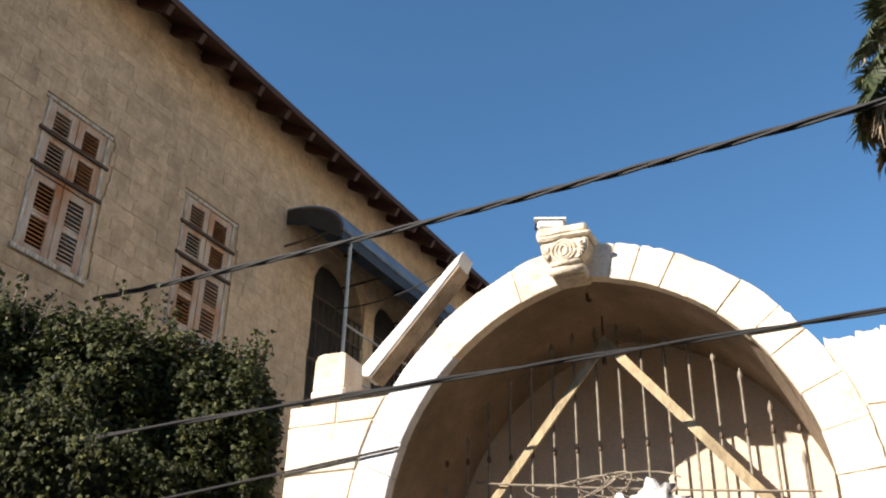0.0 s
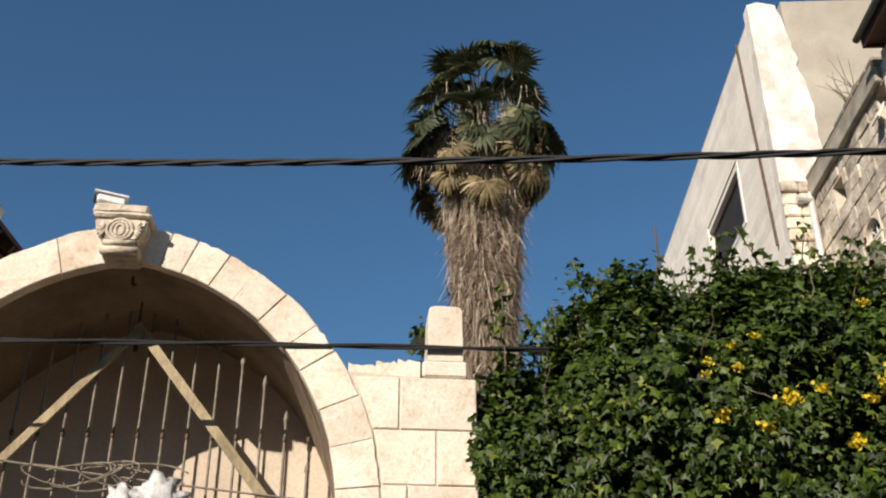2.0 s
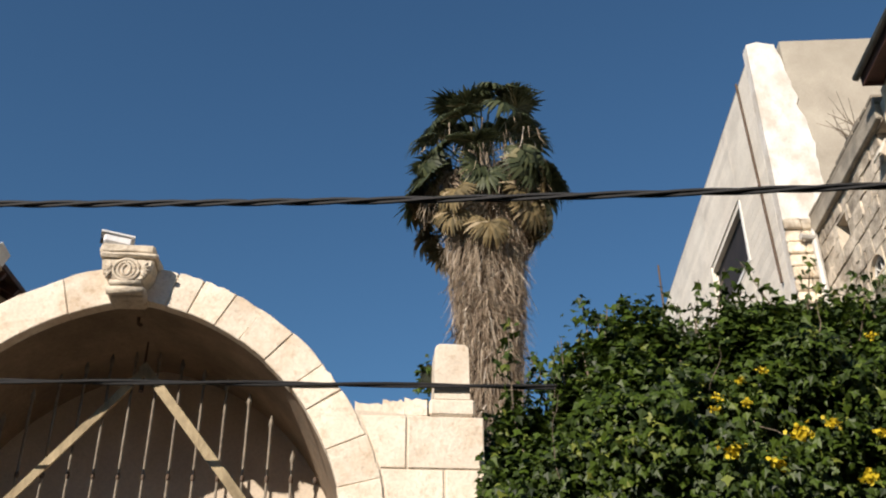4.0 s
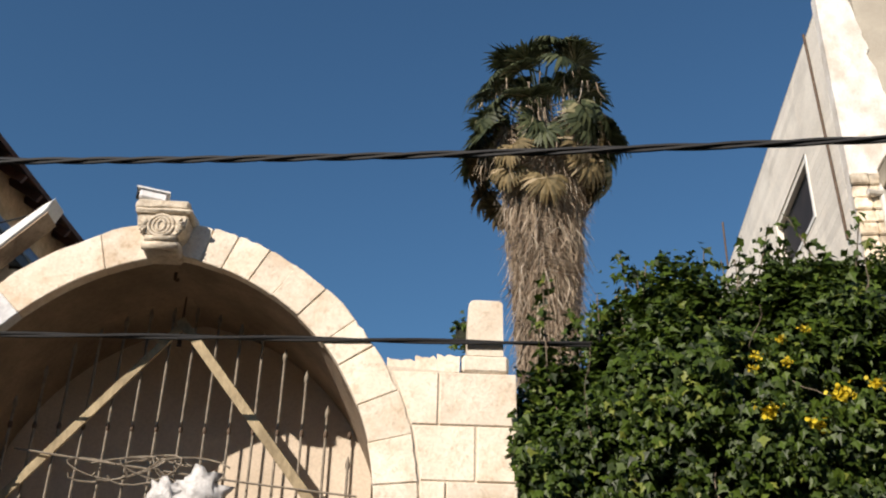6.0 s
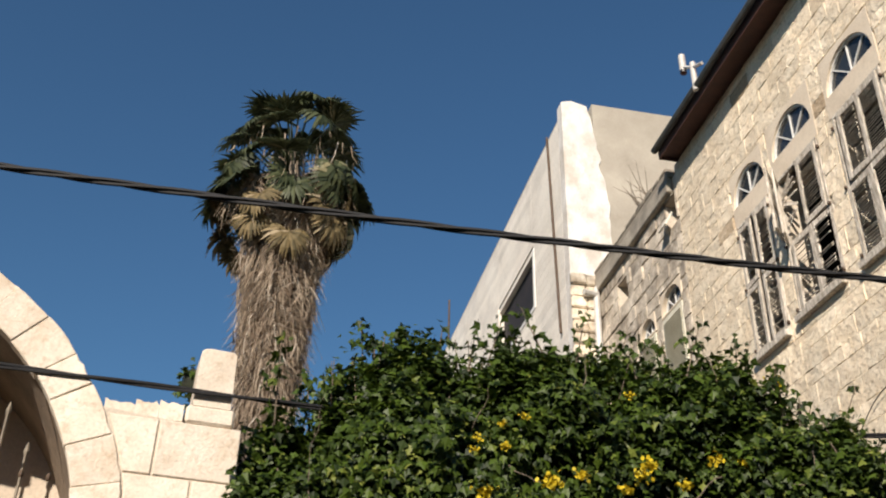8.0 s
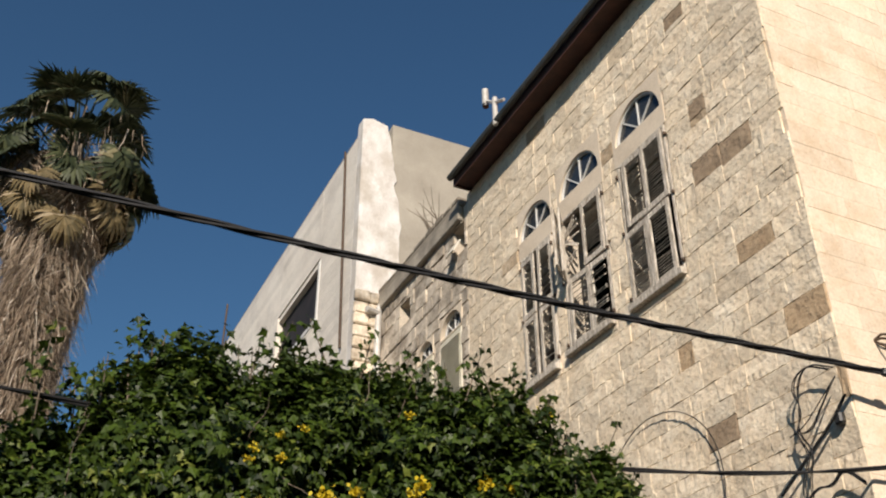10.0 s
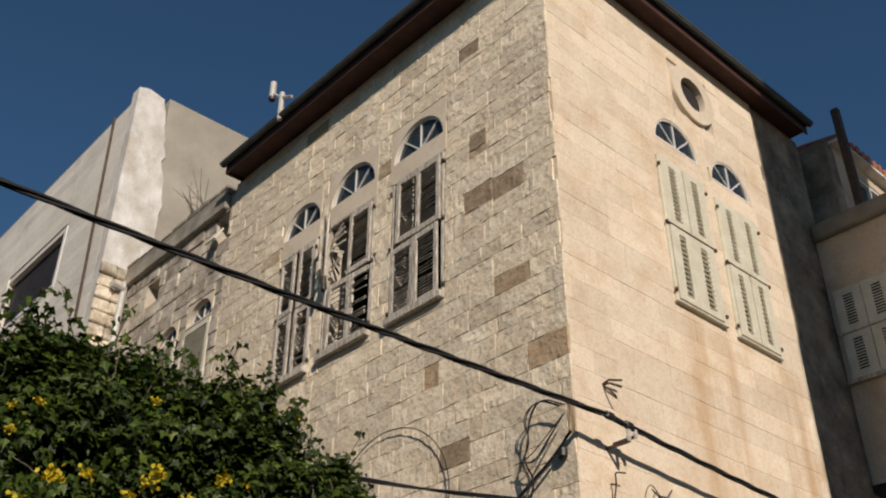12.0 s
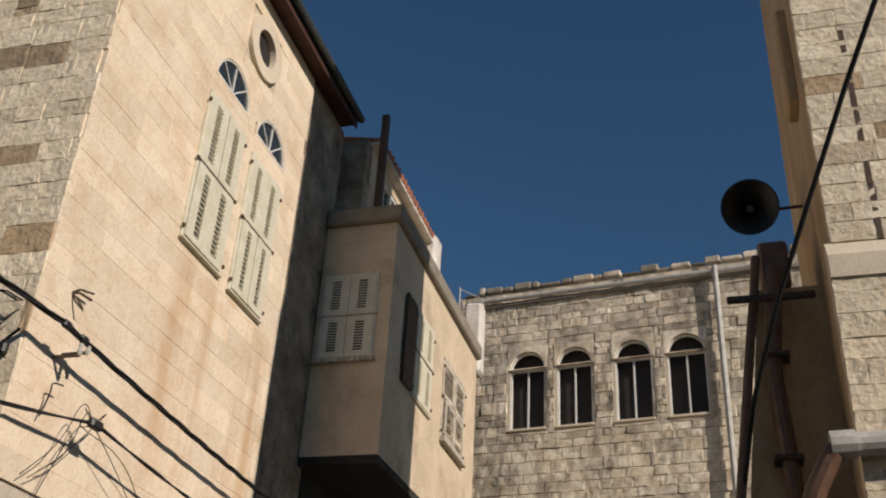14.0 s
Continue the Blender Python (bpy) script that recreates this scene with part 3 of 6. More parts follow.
# small camera on the keystone
cctv = thing("security_camera", "small white box camera lying on the keystone", "camera")
bm = boxes((-0.11, 0.09, -0.05, 0.05, 0, 0.07), bevel=0.015)
part("housing", bm, M_CCTV, cctv)
part("hood", boxes((-0.135, 0.10, -0.06, 0.06, 0.072, 0.084)), M_CCTV, cctv)
part("lens", tube(bmesh.new(), [(-0.112, 0, 0.035), (-0.13, 0, 0.035)], 0.030, 12), M_BLACK, cctv, "black lens")
cctv.matrix_world = pose(-1.75, GY - 0.10, 5.185, 0, 4, 14)

# white slanting slab beyond the gate
slab = bmesh.new()
extrude_outline(slab, [(-5.25, 5.93), (-5.24, 5.80), (-5.14, 5.78), (-4.03, 7.06), (-3.955, 7.235), (-4.07, 7.15)], "y", 9.95, 10.28)
bmesh.ops.bevel(slab, geom=slab.edges[:], offset=0.015, segments=1, affect="EDGES")
single("stair_parapet", slab, M_MARBLE, "white slanting stone slab beside the covered stair", "parapet")
# dark sheet under the slab; its colour stands in for shade
part("underside", extrude_outline(bmesh.new(), [(-5.135, 5.770), (-4.022, 7.053), (-4.014, 7.045), (-5.127, 5.761)], "y", 9.965, 10.28), M_DARKRENDER, bpy.data.objects["stair_parapet"], "thin dark sheet for the shaded underside")
part("support_wall", boxes((-5.7, -4.0, 10.1, 10.9, 0, 5.55)), M_DARKRENDER, bpy.data.objects["stair_parapet"])


# ---- the stone house with fanlights ----
MH = pose(7.868, 5.288, 0, 0, 0, -7.79)
house = thing("stone_house", "old limestone house with fanlight windows and wooden shutters", "house", MH)
FACE_A = Matrix.Rotation(radians(-90), 4, "Z")         # (s, depth, z) -> depth along +u, s along -v
# windows: centre, half width, sill, head, springing, radius
WIN_A = [(2.51, 0.54, 7.84, 10.12, 10.45, 0.53), (4.03, 0.565, 7.88, 10.13, 10.47, 0.54), (5.35, 0.47, 7.83, 10.10, 10.44, 0.50)]
WIN_B = [(2.62, 0.53, 7.72, 10.02, 10.39, 0.51, 0.06), (3.93, 0.51, 7.68, 9.93, 10.31, 0.50, 0.06)]
TOP = 12.64
WT = 0.45


def to_a(v0, v1):
    return (-v1, -v0)


holes_a, keep_a = [], []
for c, hw, z0, z1, zs, r in WIN_A:
    holes_a += [(*to_a(c - hw, c + hw), z0, z1), (*to_a(c - r, c + r), zs, zs + r + 0.02)]
    keep_a += [(*to_a(c - hw - 0.02, c + hw + 0.02), z0 - 0.12, z1), (*to_a(c - hw - 0.06, c + hw + 0.06), z1, zs + r + 0.10)]
wall_a = part("wall", core_wall(-7.7, -0.05, 0, TOP, 0.03, WT, holes_a), M_MORTAR, house, "coursed rough limestone wall", m=FACE_A)
holes_b, keep_b = [], []
for c, hw, z0, z1, zs, r, d in WIN_B:
    holes_b += [(c - hw, c + hw, z0, z1), (c + d - r, c + d + r, zs, zs + r + 0.02)]
    keep_b += [(c - hw, c + hw, z0 - 0.05, z1), (c + d - r - 0.03, c + d + r + 0.03, zs - 0.02, zs + r + 0.06)]
OCU, OCZ = 3.28, 11.75
holes_b.append((OCU - 0.3, OCU + 0.3, OCZ - 0.3, OCZ + 0.3))
keep_b.append((OCU - 0.5, OCU + 0.5, OCZ - 0.5, OCZ + 0.5))
wall_b = part("wall", core_wall(0.03, 5.1, 0, TOP, 0.03, WT, holes_b), M_MORTAR, house, "smooth sunlit ashlar wall")
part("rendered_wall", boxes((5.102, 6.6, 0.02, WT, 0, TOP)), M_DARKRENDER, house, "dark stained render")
part("rear_walls", boxes((6.3, 6.6, WT, 7.5, 0, TOP), (WT, 6.6, 7.4, 7.85, 0, TOP)), M_MORTAR, house)
# added slabs and partitions, near-black in place of the rooms' shade
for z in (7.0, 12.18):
    part("floor_slab", boxes((WT, 6.3, WT, 7.4, z, z + 0.13)), M_UNLIT, house)
part("partition", boxes((1.6, 1.7, WT, 7.4, 7.15, 12.2), (WT, 6.3, 1.6, 1.7, 7.15, 12.2)), M_UNLIT, house)


def shutter(parent, m, w, z0, z1, mat, slat_mat, cream, rng, broken=False, ajar=False):
    """A pair of shutter leaves split at half height: four louvred panels in a frame. Local axes: s, depth, z."""
    fw = 0.045
    bm = boxes((-w, -w + fw, -0.03, 0.05, z0, z1), (w - fw, w, -0.03, 0.05, z0, z1), (-w, w, -0.032, 0.05, z1 - fw, z1 + 0.002), (-w - 0.02, w + 0.02, -0.05 if cream else -0.11, 0.05, z0 - (0.012 if cream else 0.05), z0 + fw * (0.4 if cream else 1)), bevel=0.006)
    frame_ob = part("shutter_frame", bm, mat, parent, m=m)
    mid = (z0 + z1) / 2 + 0.02
    for side in (-1, 1):
        for lo, hi in ((z0 + fw, mid - 0.012), (mid + 0.012, z1 - fw)):
            a, b = (-w + fw, -0.006) if side < 0 else (0.006, w - fw)
            st = 0.165 if cream else 0.07
            tilt = rng.uniform(-2.5, 2.5) if not cream else rng.uniform(-0.6, 0.6)
            bm = boxes((a, a + st, -0.045, -0.01, lo, hi), (b - st, b, -0.045, -0.01, lo, hi), (a + st, b - st, -0.043, -0.012, lo, lo + 0.09), (a + st, b - st, -0.043, -0.012, hi - 0.09, hi), bevel=0.004)
            swung = ajar and side < 0 and hi > mid + 0.1
            turn = pose(0, rng.uniform(-0.01, 0.004), 0, 0, tilt * 0.25, tilt)
            if swung:                                   # a broken leaf hanging open on one hinge
                turn = Matrix.Translation((a, -0.03, hi)) @ Matrix.Rotation(radians(-38), 4, "Z") @ Matrix.Rotation(radians(5), 4, "Y") @ Matrix.Translation((-a, 0.03, -hi))
            leaf = part("shutter_leaf", bm, mat, frame_ob, m=turn)
            if swung:
                bm = bmesh.new()
                for k in range(9):
                    z = rng.uniform(lo + 0.15, hi - 0.15)
                    beam(bm, (a + st, -0.026, z), (b - st - rng.uniform(0, 0.12), -0.03, z + rng.uniform(-0.22, 0.22)), 0.05, 0.010, up=(0, -0.9, 0.4))
                part("louvre", bm, slat_mat, frame_ob)
                continue
            n = 13 if cream else 21
            bm = bmesh.new()
            for k in range(n):
                z = lo + 0.09 + (hi - lo - 0.18) * (k + 0.5) / n
                if not cream and rng.random() < (0.35 if broken else 0.08):
                    continue
                dz = (hi - lo - 0.18) / n
                beam(bm, (a + st, -0.026, z), (b - st, -0.026, z + (rng.uniform(-0.02, 0.02) if not cream else 0)), 0.062 if cream else 0.040, 0.030 if cream else 0.012, up=(0, -0.7, 0.7))
            part("louvre", bm, slat_mat, frame_ob)
            if cream:
                # near-black sheet behind the slats, imitating the shaded gaps
                part("back_board", boxes((a + st, b - st, -0.010, -0.004, lo + 0.09, hi - 0.09)), M_UNLIT, frame_ob)
    if cream:
        part("middle_rail", boxes((-w, w, -0.052, -0.046, mid - 0.012, mid + 0.012)), M_IRON, frame_ob)
    for s in (-w - 0.01, w + 0.01):
        for z in (z0 + 0.15, mid, z1 - 0.18):
            part("hinge", boxes((s - 0.018, s + 0.018, -0.06, -0.02, z - 0.025, z + 0.025), bevel=0.006), M_IRON, frame_ob)
    return frame_ob


def fanlight(parent, m, c, zs, r, frame_mat, deep=0.08):
    """A half-round window: glass, an arched frame and radial bars."""
    o = arc(0, 0, r, 0, 180, 20)
    outer = arc(0, 0, r, 0, 180, 20) + arc(0, 0, r - 0.03, 180, 0, 20)
    mm = m @ Matrix.Translation((c, 0, zs))
    fr = part("window", extrude_outline(bmesh.new(), outer, "y", deep, deep + 0.05), frame_mat, parent, m=mm)
    bm = boxes((-r, r, deep - 0.002, deep + 0.052, 0, 0.035))
    for a in (45, 90, 135):
        beam(bm, (0, deep + 0.02, 0.02), ((r - 0.03) * math.cos(radians(a)), deep + 0.02, (r - 0.03) * math.sin(radians(a))), 0.02, 0.02, up=(0, 1, 0))
    part("glazing_bar", bm, frame_mat, fr)
    part("pane", extrude_outline(bmesh.new(), o, "y", deep + 0.032, deep + 0.038), M_GLASS, fr)


def arch_fill(m, c, zs, r, w, z0, z1, mat, parent, front, name="surround"):
    """A dressed slab with a half-round opening, above the shutters."""
    o = [(-w, z0), (-w, z1), (w, z1), (w, z0), (r, z0)] if z0 < zs - 0.01 else [(-w, zs), (-w, z1), (w, z1), (w, zs)]
    bm = bmesh.new()
    ring = [(-w, zs), (-w, z1), (w, z1), (w, zs)] + [(x, zs + z) for x, z in arc(0, 0, r, 0, 180, 20)]
    extrude_outline(bm, ring, "y", front, 0.2)
    if z0 < zs:
        box(bm, -w, w, front - 0.002, 0.2, z0, zs)
    return part(name, bm, mat, parent, m=m @ Matrix.Translation((c, 0, 0)))


rng = random.Random(8)
for k, (c, hw, z0, z1, zs, r) in enumerate(WIN_A):
    arch_fill(FACE_A, -c, zs, r, hw + 0.05, z1, zs + r + 0.10, M_LINTEL, house, -0.004)
    fanlight(house, FACE_A, -c, zs, r, M_WHITEPAINT, 0.03)
    shutter(house, FACE_A @ Matrix.Translation((-c, 0.02, 0)), hw, z0, z1, M_OLDWOOD, M_OLDWOOD, False, rng, broken=(k > 0), ajar=(k == 1))
    part("window_sill", boxes((-hw - 0.02, hw + 0.02, -0.004, 0.3, z0 - 0.12, z0 - 0.052), bevel=0.004), M_LINTEL, house, m=FACE_A @ Matrix.Translation((-c, 0, 0)))
for k, (c, hw, z0, z1, zs, r, d) in enumerate(WIN_B):
    arch_fill(Matrix(), c + d, zs, r, r + 0.03, zs - 0.02, zs + r + 0.06, M_STONE_B, house, 0.0)
    fanlight(house, Matrix(), c + d, zs, r, M_WHITEPAINT, 0.012)
    shutter(house, Matrix.Translation((c, -0.01, 0)), hw, z0, z1, M_CREAMWOOD, M_CREAMWOOD, True, rng)
# round window
o = [(math.cos(a), math.sin(a)) for a in (2 * math.pi * k / 32 for k in range(33))]
bm = bmesh.new()
for ra, rb, y0, y1 in ((0.30, 0.52, -0.05, 0.2),):
    vs = [[bm.verts.new((OCU + rr * x, y, OCZ + rr * z)) for x, z in o[:-1]] for rr, y in ((ra, y1), (ra, y0), (rb, y0), (rb, y1))]
    for p, q in zip(vs, vs[1:]):
        for i in range(32):
            bm.faces.new((p[i], p[(i + 1) % 32], q[(i + 1) % 32], q[i]))
part("oculus", bm, M_LINTEL, house, "round stone window surround")
part("oculus_glass", extrude_outline(bmesh.new(), [(OCU + 0.3 * x, OCZ + 0.3 * z) for x, z in o[:-1]], "y", 0.05, 0.06), M_DARKGLASS, house)

# roof with boarded eaves
EA, EB, ZS, UE, VE = 0.335, 0.25, 12.66, 6.45, 7.5
part("soffit", boxes((-EA, UE, -EB, VE, ZS, ZS + 0.05)), M_EAVE, house, "red-brown boarded eaves")
part("fascia", boxes((-EA - 0.03, -EA - 0.001, -EB - 0.03, VE + 0.03, ZS - 0.06, ZS + 0.16)), M_EAVE, house)
part("fascia", boxes((-EA - 0.001, UE + 0.03, -EB - 0.03, -EB - 0.001, ZS - 0.06, ZS + 0.16)), M_EAVE, house)
part("fascia", boxes((-EA - 0.001, UE + 0.03, VE + 0.001, VE + 0.03, ZS - 0.06, ZS + 0.16)), M_EAVE, house)
part("gutter", tube(bmesh.new(), [(-EA - 0.10, VE + 0.05, ZS + 0.13), (-EA - 0.10, -EB - 0.10, ZS + 0.13), (UE + 0.05, -EB - 0.10, ZS + 0.13)], 0.066, 8), M_GUTTER, house, "dark weathered roof gutter")
bm = bmesh.new()
v = [bm.verts.new(p) for p in ((-EA - 0.02, -EB - 0.02, ZS + 0.2), (UE, -EB - 0.02, ZS + 0.2), (UE, VE, ZS + 0.2), (-EA - 0.02, VE, ZS + 0.2), (3.0, 3.0, ZS + 1.7), (3.0, 4.4, ZS + 1.7))]
for q in ((0, 1, 4), (1, 2, 5, 4), (2, 3, 5), (3, 0, 4, 5), (3, 2, 1, 0)):
    bm.faces.new([v[i] for i in q])
part("roof", bm, M_TILE, house)

# ---- older wing between the house and the white building ----
wing = thing("old_wing", "low weathered stone wing with small fanlights", "house", MH)
WIN_W = [(8.45, 0.40, 8.9, 10.0, 10.05, 0.43), (9.58, 0.34, 8.9, 10.0, 10.0, 0.36)]
OPEN_W = [(7.80, 8.30, 11.55, 12.12), (10.32, 10.85, 11.28, 11.78)]
holes_w = [h for c, hw, z0, z1, zs, r in WIN_W for h in ((*to_a(c - r, c + r), zs, zs + r),)] + [(*to_a(a, b), c, d) for a, b, c, d in OPEN_W]
wall_w = part("wall", core_wall(-12.0, -7.71, 0, 12.5, 0.03, 0.4, holes_w), M_MORTAR, wing, m=FACE_A)
for c, hw, z0, z1, zs, r in WIN_W:
    arch_fill(FACE_A, -c, zs, r, r + 0.02, zs - 0.03, zs + r + 0.02, M_LINTEL, wing, 0.0)
    fanlight(wing, FACE_A, -c, zs, r, M_WHITEPAINT)
    leaf = part("shutter", boxes((-c - r, -c + r, -0.005, 0.028, 8.8, zs - 0.05), bevel=0.01), M_CREAMWOOD, wing, m=FACE_A)
    bm = bmesh.new()
    for i in range(18):
        beam(bm, (-c - r + 0.06, -0.012, 8.85 + 0.06 * i), (-c + r - 0.06, -0.012, 8.85 + 0.06 * i), 0.03, 0.012, up=(0, -0.7, 0.7))
    part("louvre", bm, M_CREAMWOOD, leaf)
for a, b, c, d in OPEN_W:
    part("opening_back", boxes((-b - 0.1, -a + 0.1, 0.41, 0.45, c - 0.1, d + 0.1)), M_UNLIT, wing, m=FACE_A)
part("awning_panel", boxes((-0.30, 0.02, 7.95, 8.28, 0.0, 0.03)), M_GREYSHUT, wing, "grey sheet hanging in the opening", m=Matrix.Translation((-0.02, 0, 11.75)) @ Matrix.Rotation(radians(-62), 4, "Y"))
part("cement_band", boxes((-0.105, 0.02, 7.88, 11.97, 12.17, 12.497), bevel=0.02), M_CEMENT, wing, "stained grey cement band")
part("wing_roof", boxes((-0.08, 6, 7.86, 12.0, 12.5, 12.62)), M_COPING, wing)
rng = random.Random(66)
v0 = 7.9
while v0 < 11.8:
    w = rng.uniform(0.3, 0.6)
    part("coping_stone", boxes((-0.09, 0.35, v0, min(v0 + w - 0.015, 11.95), 12.625, 12.70 + rng.uniform(-0.02, 0.07)), bevel=0.02), M_COPING, wing)
    v0 += w

# ---- white building ----
white = thing("white_building", "tall whitewashed building with boarded side wall", "building", MH)
UW, VW = -0.62, 12.0
part("front_wall", boxes((0.18, 7.0, VW, VW + 0.3, 0, 17.6)), M_GREYWALL, white, "bare grey rendered front")
ragged = [(0.42 - 0.37 * max(0.0, (0.16 * k - 5.4) / 3.1) ** 1.3 + 0.09 * noise.noise(Vector((0.0, 0.0, 0.35 * k))) + 0.05 * noise.noise(Vector((3.0, 0.0, 1.1 * k))), 9.0 + 0.16 * k) for k in range(54)]
bm = extrude_outline(bmesh.new(), [(UW, 0.0), (UW, 17.50), (UW + 0.25, 17.58), *ragged[::-1], (0.19, 0.0)], "y", VW - 0.03, VW + 0.3)
part("quoin_strip", bm, M_WHITEWASH, white, "patchy whitewashed corner strip")
WH = (14.72, 18.2, 13.25, 14.8)
part("side_wall", core_wall(-27.3, -VW - 0.3, 0, 17.2, 0.03, 0.33, [(*to_a(WH[0], WH[1]), WH[2], WH[3])]), M_SIDING, white, m=Matrix.Translation((UW, 0, 0)) @ FACE_A)
bm = bmesh.new()
z = 8.0
while z < 17.1:
    for a, b in ((12.31, WH[0]), (WH[0], WH[1]), (WH[1], 22.5), (22.5, 27.3)):
        if not (a == WH[0] and WH[2] - 0.2 < z < WH[3]):
            box(bm, UW, UW + 0.03, a, b - 0.01, z, z + 0.235)
    z += 0.24
ob = part("boarding", bm, M_SIDING, white, "long white boards")
ob["kind"] = "stuff"
part("window_frame", boxes((UW - 0.02, UW + 0.2, WH[0] - 0.12, WH[0], WH[2] - 0.1, WH[3] + 0.05), (UW - 0.02, UW + 0.2, WH[0], WH[1], WH[2] - 0.1, WH[2] - 0.001)), M_WHITEPAINT, white)
part("window_pane", boxes((UW + 0.16, UW + 0.17, WH[0], WH[1], WH[2], WH[3])), M_DARKGLASS, white)
part("rear", boxes((6.7, 7.0, VW + 0.3, 27, 0, 17.2), (UW + 0.33, 7.0, 27.0, 27.3, 0, 17.2), (UW + 0.05, 7.0, VW + 0.3, 27, 17.2, 17.3)), M_GREYWALL, white)

# ---- rendered bay over the alley ----
bay = thing("bay_house", "beige rendered house with a jettied bay and shutters", "house", MH)
VB = -1.26
part("bay_wall", boxes((6.4, 6.7, VB, 0.0, 6.38, 10.43), (6.7, 12.1, VB, VB + 0.3, 6.38, 10.43)), M_BAY, bay)
# bay floor and wall below it are near-black to imitate the shade there
part("bay_floor", boxes((6.402, 12.1, VB + 0.002, 0.0, 6.25, 6.378)), M_UNLIT, bay, "underside coloured near-black for shade")
part("lower_wall", boxes((6.62, 12.2, 0.0, 0.4, 0, 10.4)), M_UNLIT, bay)
part("coping", boxes((6.30, 12.15, VB - 0.10, 0.0, 10.43, 10.74), bevel=0.03), M_COPING, bay, "dark cement coping")

# ---- end building across the alley ----
ME = pose(21.586, 1.825, 0, 0, 0, -14.7)
endb = thing("end_building", "old stone building with four arched windows", "building", ME)
WIN_E = [(-0.42, 0.42), (-1.54, 0.41), (-2.89, 0.41), (-4.07, 0.42)]
holes_e = [(*to_a(c - r, c + r), 9.55, 11.45) for c, r in WIN_E]
part("wall", core_wall(-1.4, 7.5, 0, 13.1, 0.03, 0.4, holes_e), M_MORTAR, endb, m=FACE_A)
for c, r in WIN_E:
    arch_fill(FACE_A, -c, 11.02, r, r + 0.06, 11.0, 11.55, M_STONE_E, endb, -0.01)
    ring = part("window_arch", extrude_outline(bmesh.new(), arc(0, 0, r, 0, 180, 16) + arc(0, 0, r - 0.03, 180, 0, 16), "y", 0.06, 0.14), M_WHITEPAINT, endb, m=FACE_A @ Matrix.Translation((-c, 0, 11.01)))
    part("window", boxes((-c - r, -c + r, 0.25, 0.3, 9.55, 11.45)), M_DARKGLASS, endb, m=FACE_A)
    part("window_bar", boxes((-c - 0.018, -c + 0.018, 0.10, 0.14, 9.55, 10.96), (-c - r, -c + r, 0.098, 0.142, 10.96, 11.0), (-c - r, -c - r + 0.032, 0.06, 0.14, 9.55, 10.959), (-c + r - 0.032, -c + r, 0.06, 0.14, 9.55, 10.959)), M_WHITEPAINT, endb, m=FACE_A)
    part("window_sill", boxes((-c - r - 0.03, -c + r + 0.03, -0.025, 0.2, 9.49, 9.549), bevel=0.01), M_LINTEL, endb, m=FACE_A)

# ---- left building ----
ML = pose(-8.676, 7.556, 0.2, 0, 0, -4.82)
left = thing("shaded_house", "long rubble stone house in shade with rusted shutters", "house", ML)
FACE_L = Matrix.Rotation(radians(90), 4, "Z")          # s along +v, depth along -u
WIN_L = [(0.50, 0.53, 6.84, 9.0), (3.12, 0.56, 6.9, 9.0)]
holes_l = [(c - w, c + w, z0, z1) for c, w, z0, z1 in WIN_L] + [(5.80, 7.40, 6.0, 9.7), (7.75, 9.35, 6.0, 9.7)]
wall_l = part("wall", core_wall(-1.2, 16, -0.3, 11.5, 0.0, 0.5, holes_l), M_STONE_LEFT, left, m=FACE_L)
part("rear_wall", boxes((-8, -0.5, -1.2, -0.4, -0.3, 11.5), (-8, -0.5, 15.6, 16, -0.3, 11.5), (-8.3, -8, -1.2, 16, -0.3, 11.5)), M_STONE_LEFT, left)
# slab and partition added inside, coloured as unlit room
part("floor_slab", boxes((-8, -0.5, -0.4, 15.6, 6.2, 6.35)), M_UNLIT, left)
part("partition", boxes((-1.6, -1.5, -0.4, 15.6, 6.35, 11.4)), M_UNLIT, left)
bm = bmesh.new()
extrude_outline(bm, [(-8.3, 11.5), (0.0, 11.52), (0.75, 11.05), (0.78, 11.13), (-4, 14.0), (-8.6, 11.6)], "y", -1.4, 16.2)
part("roof", bm, M_EAVE, left)

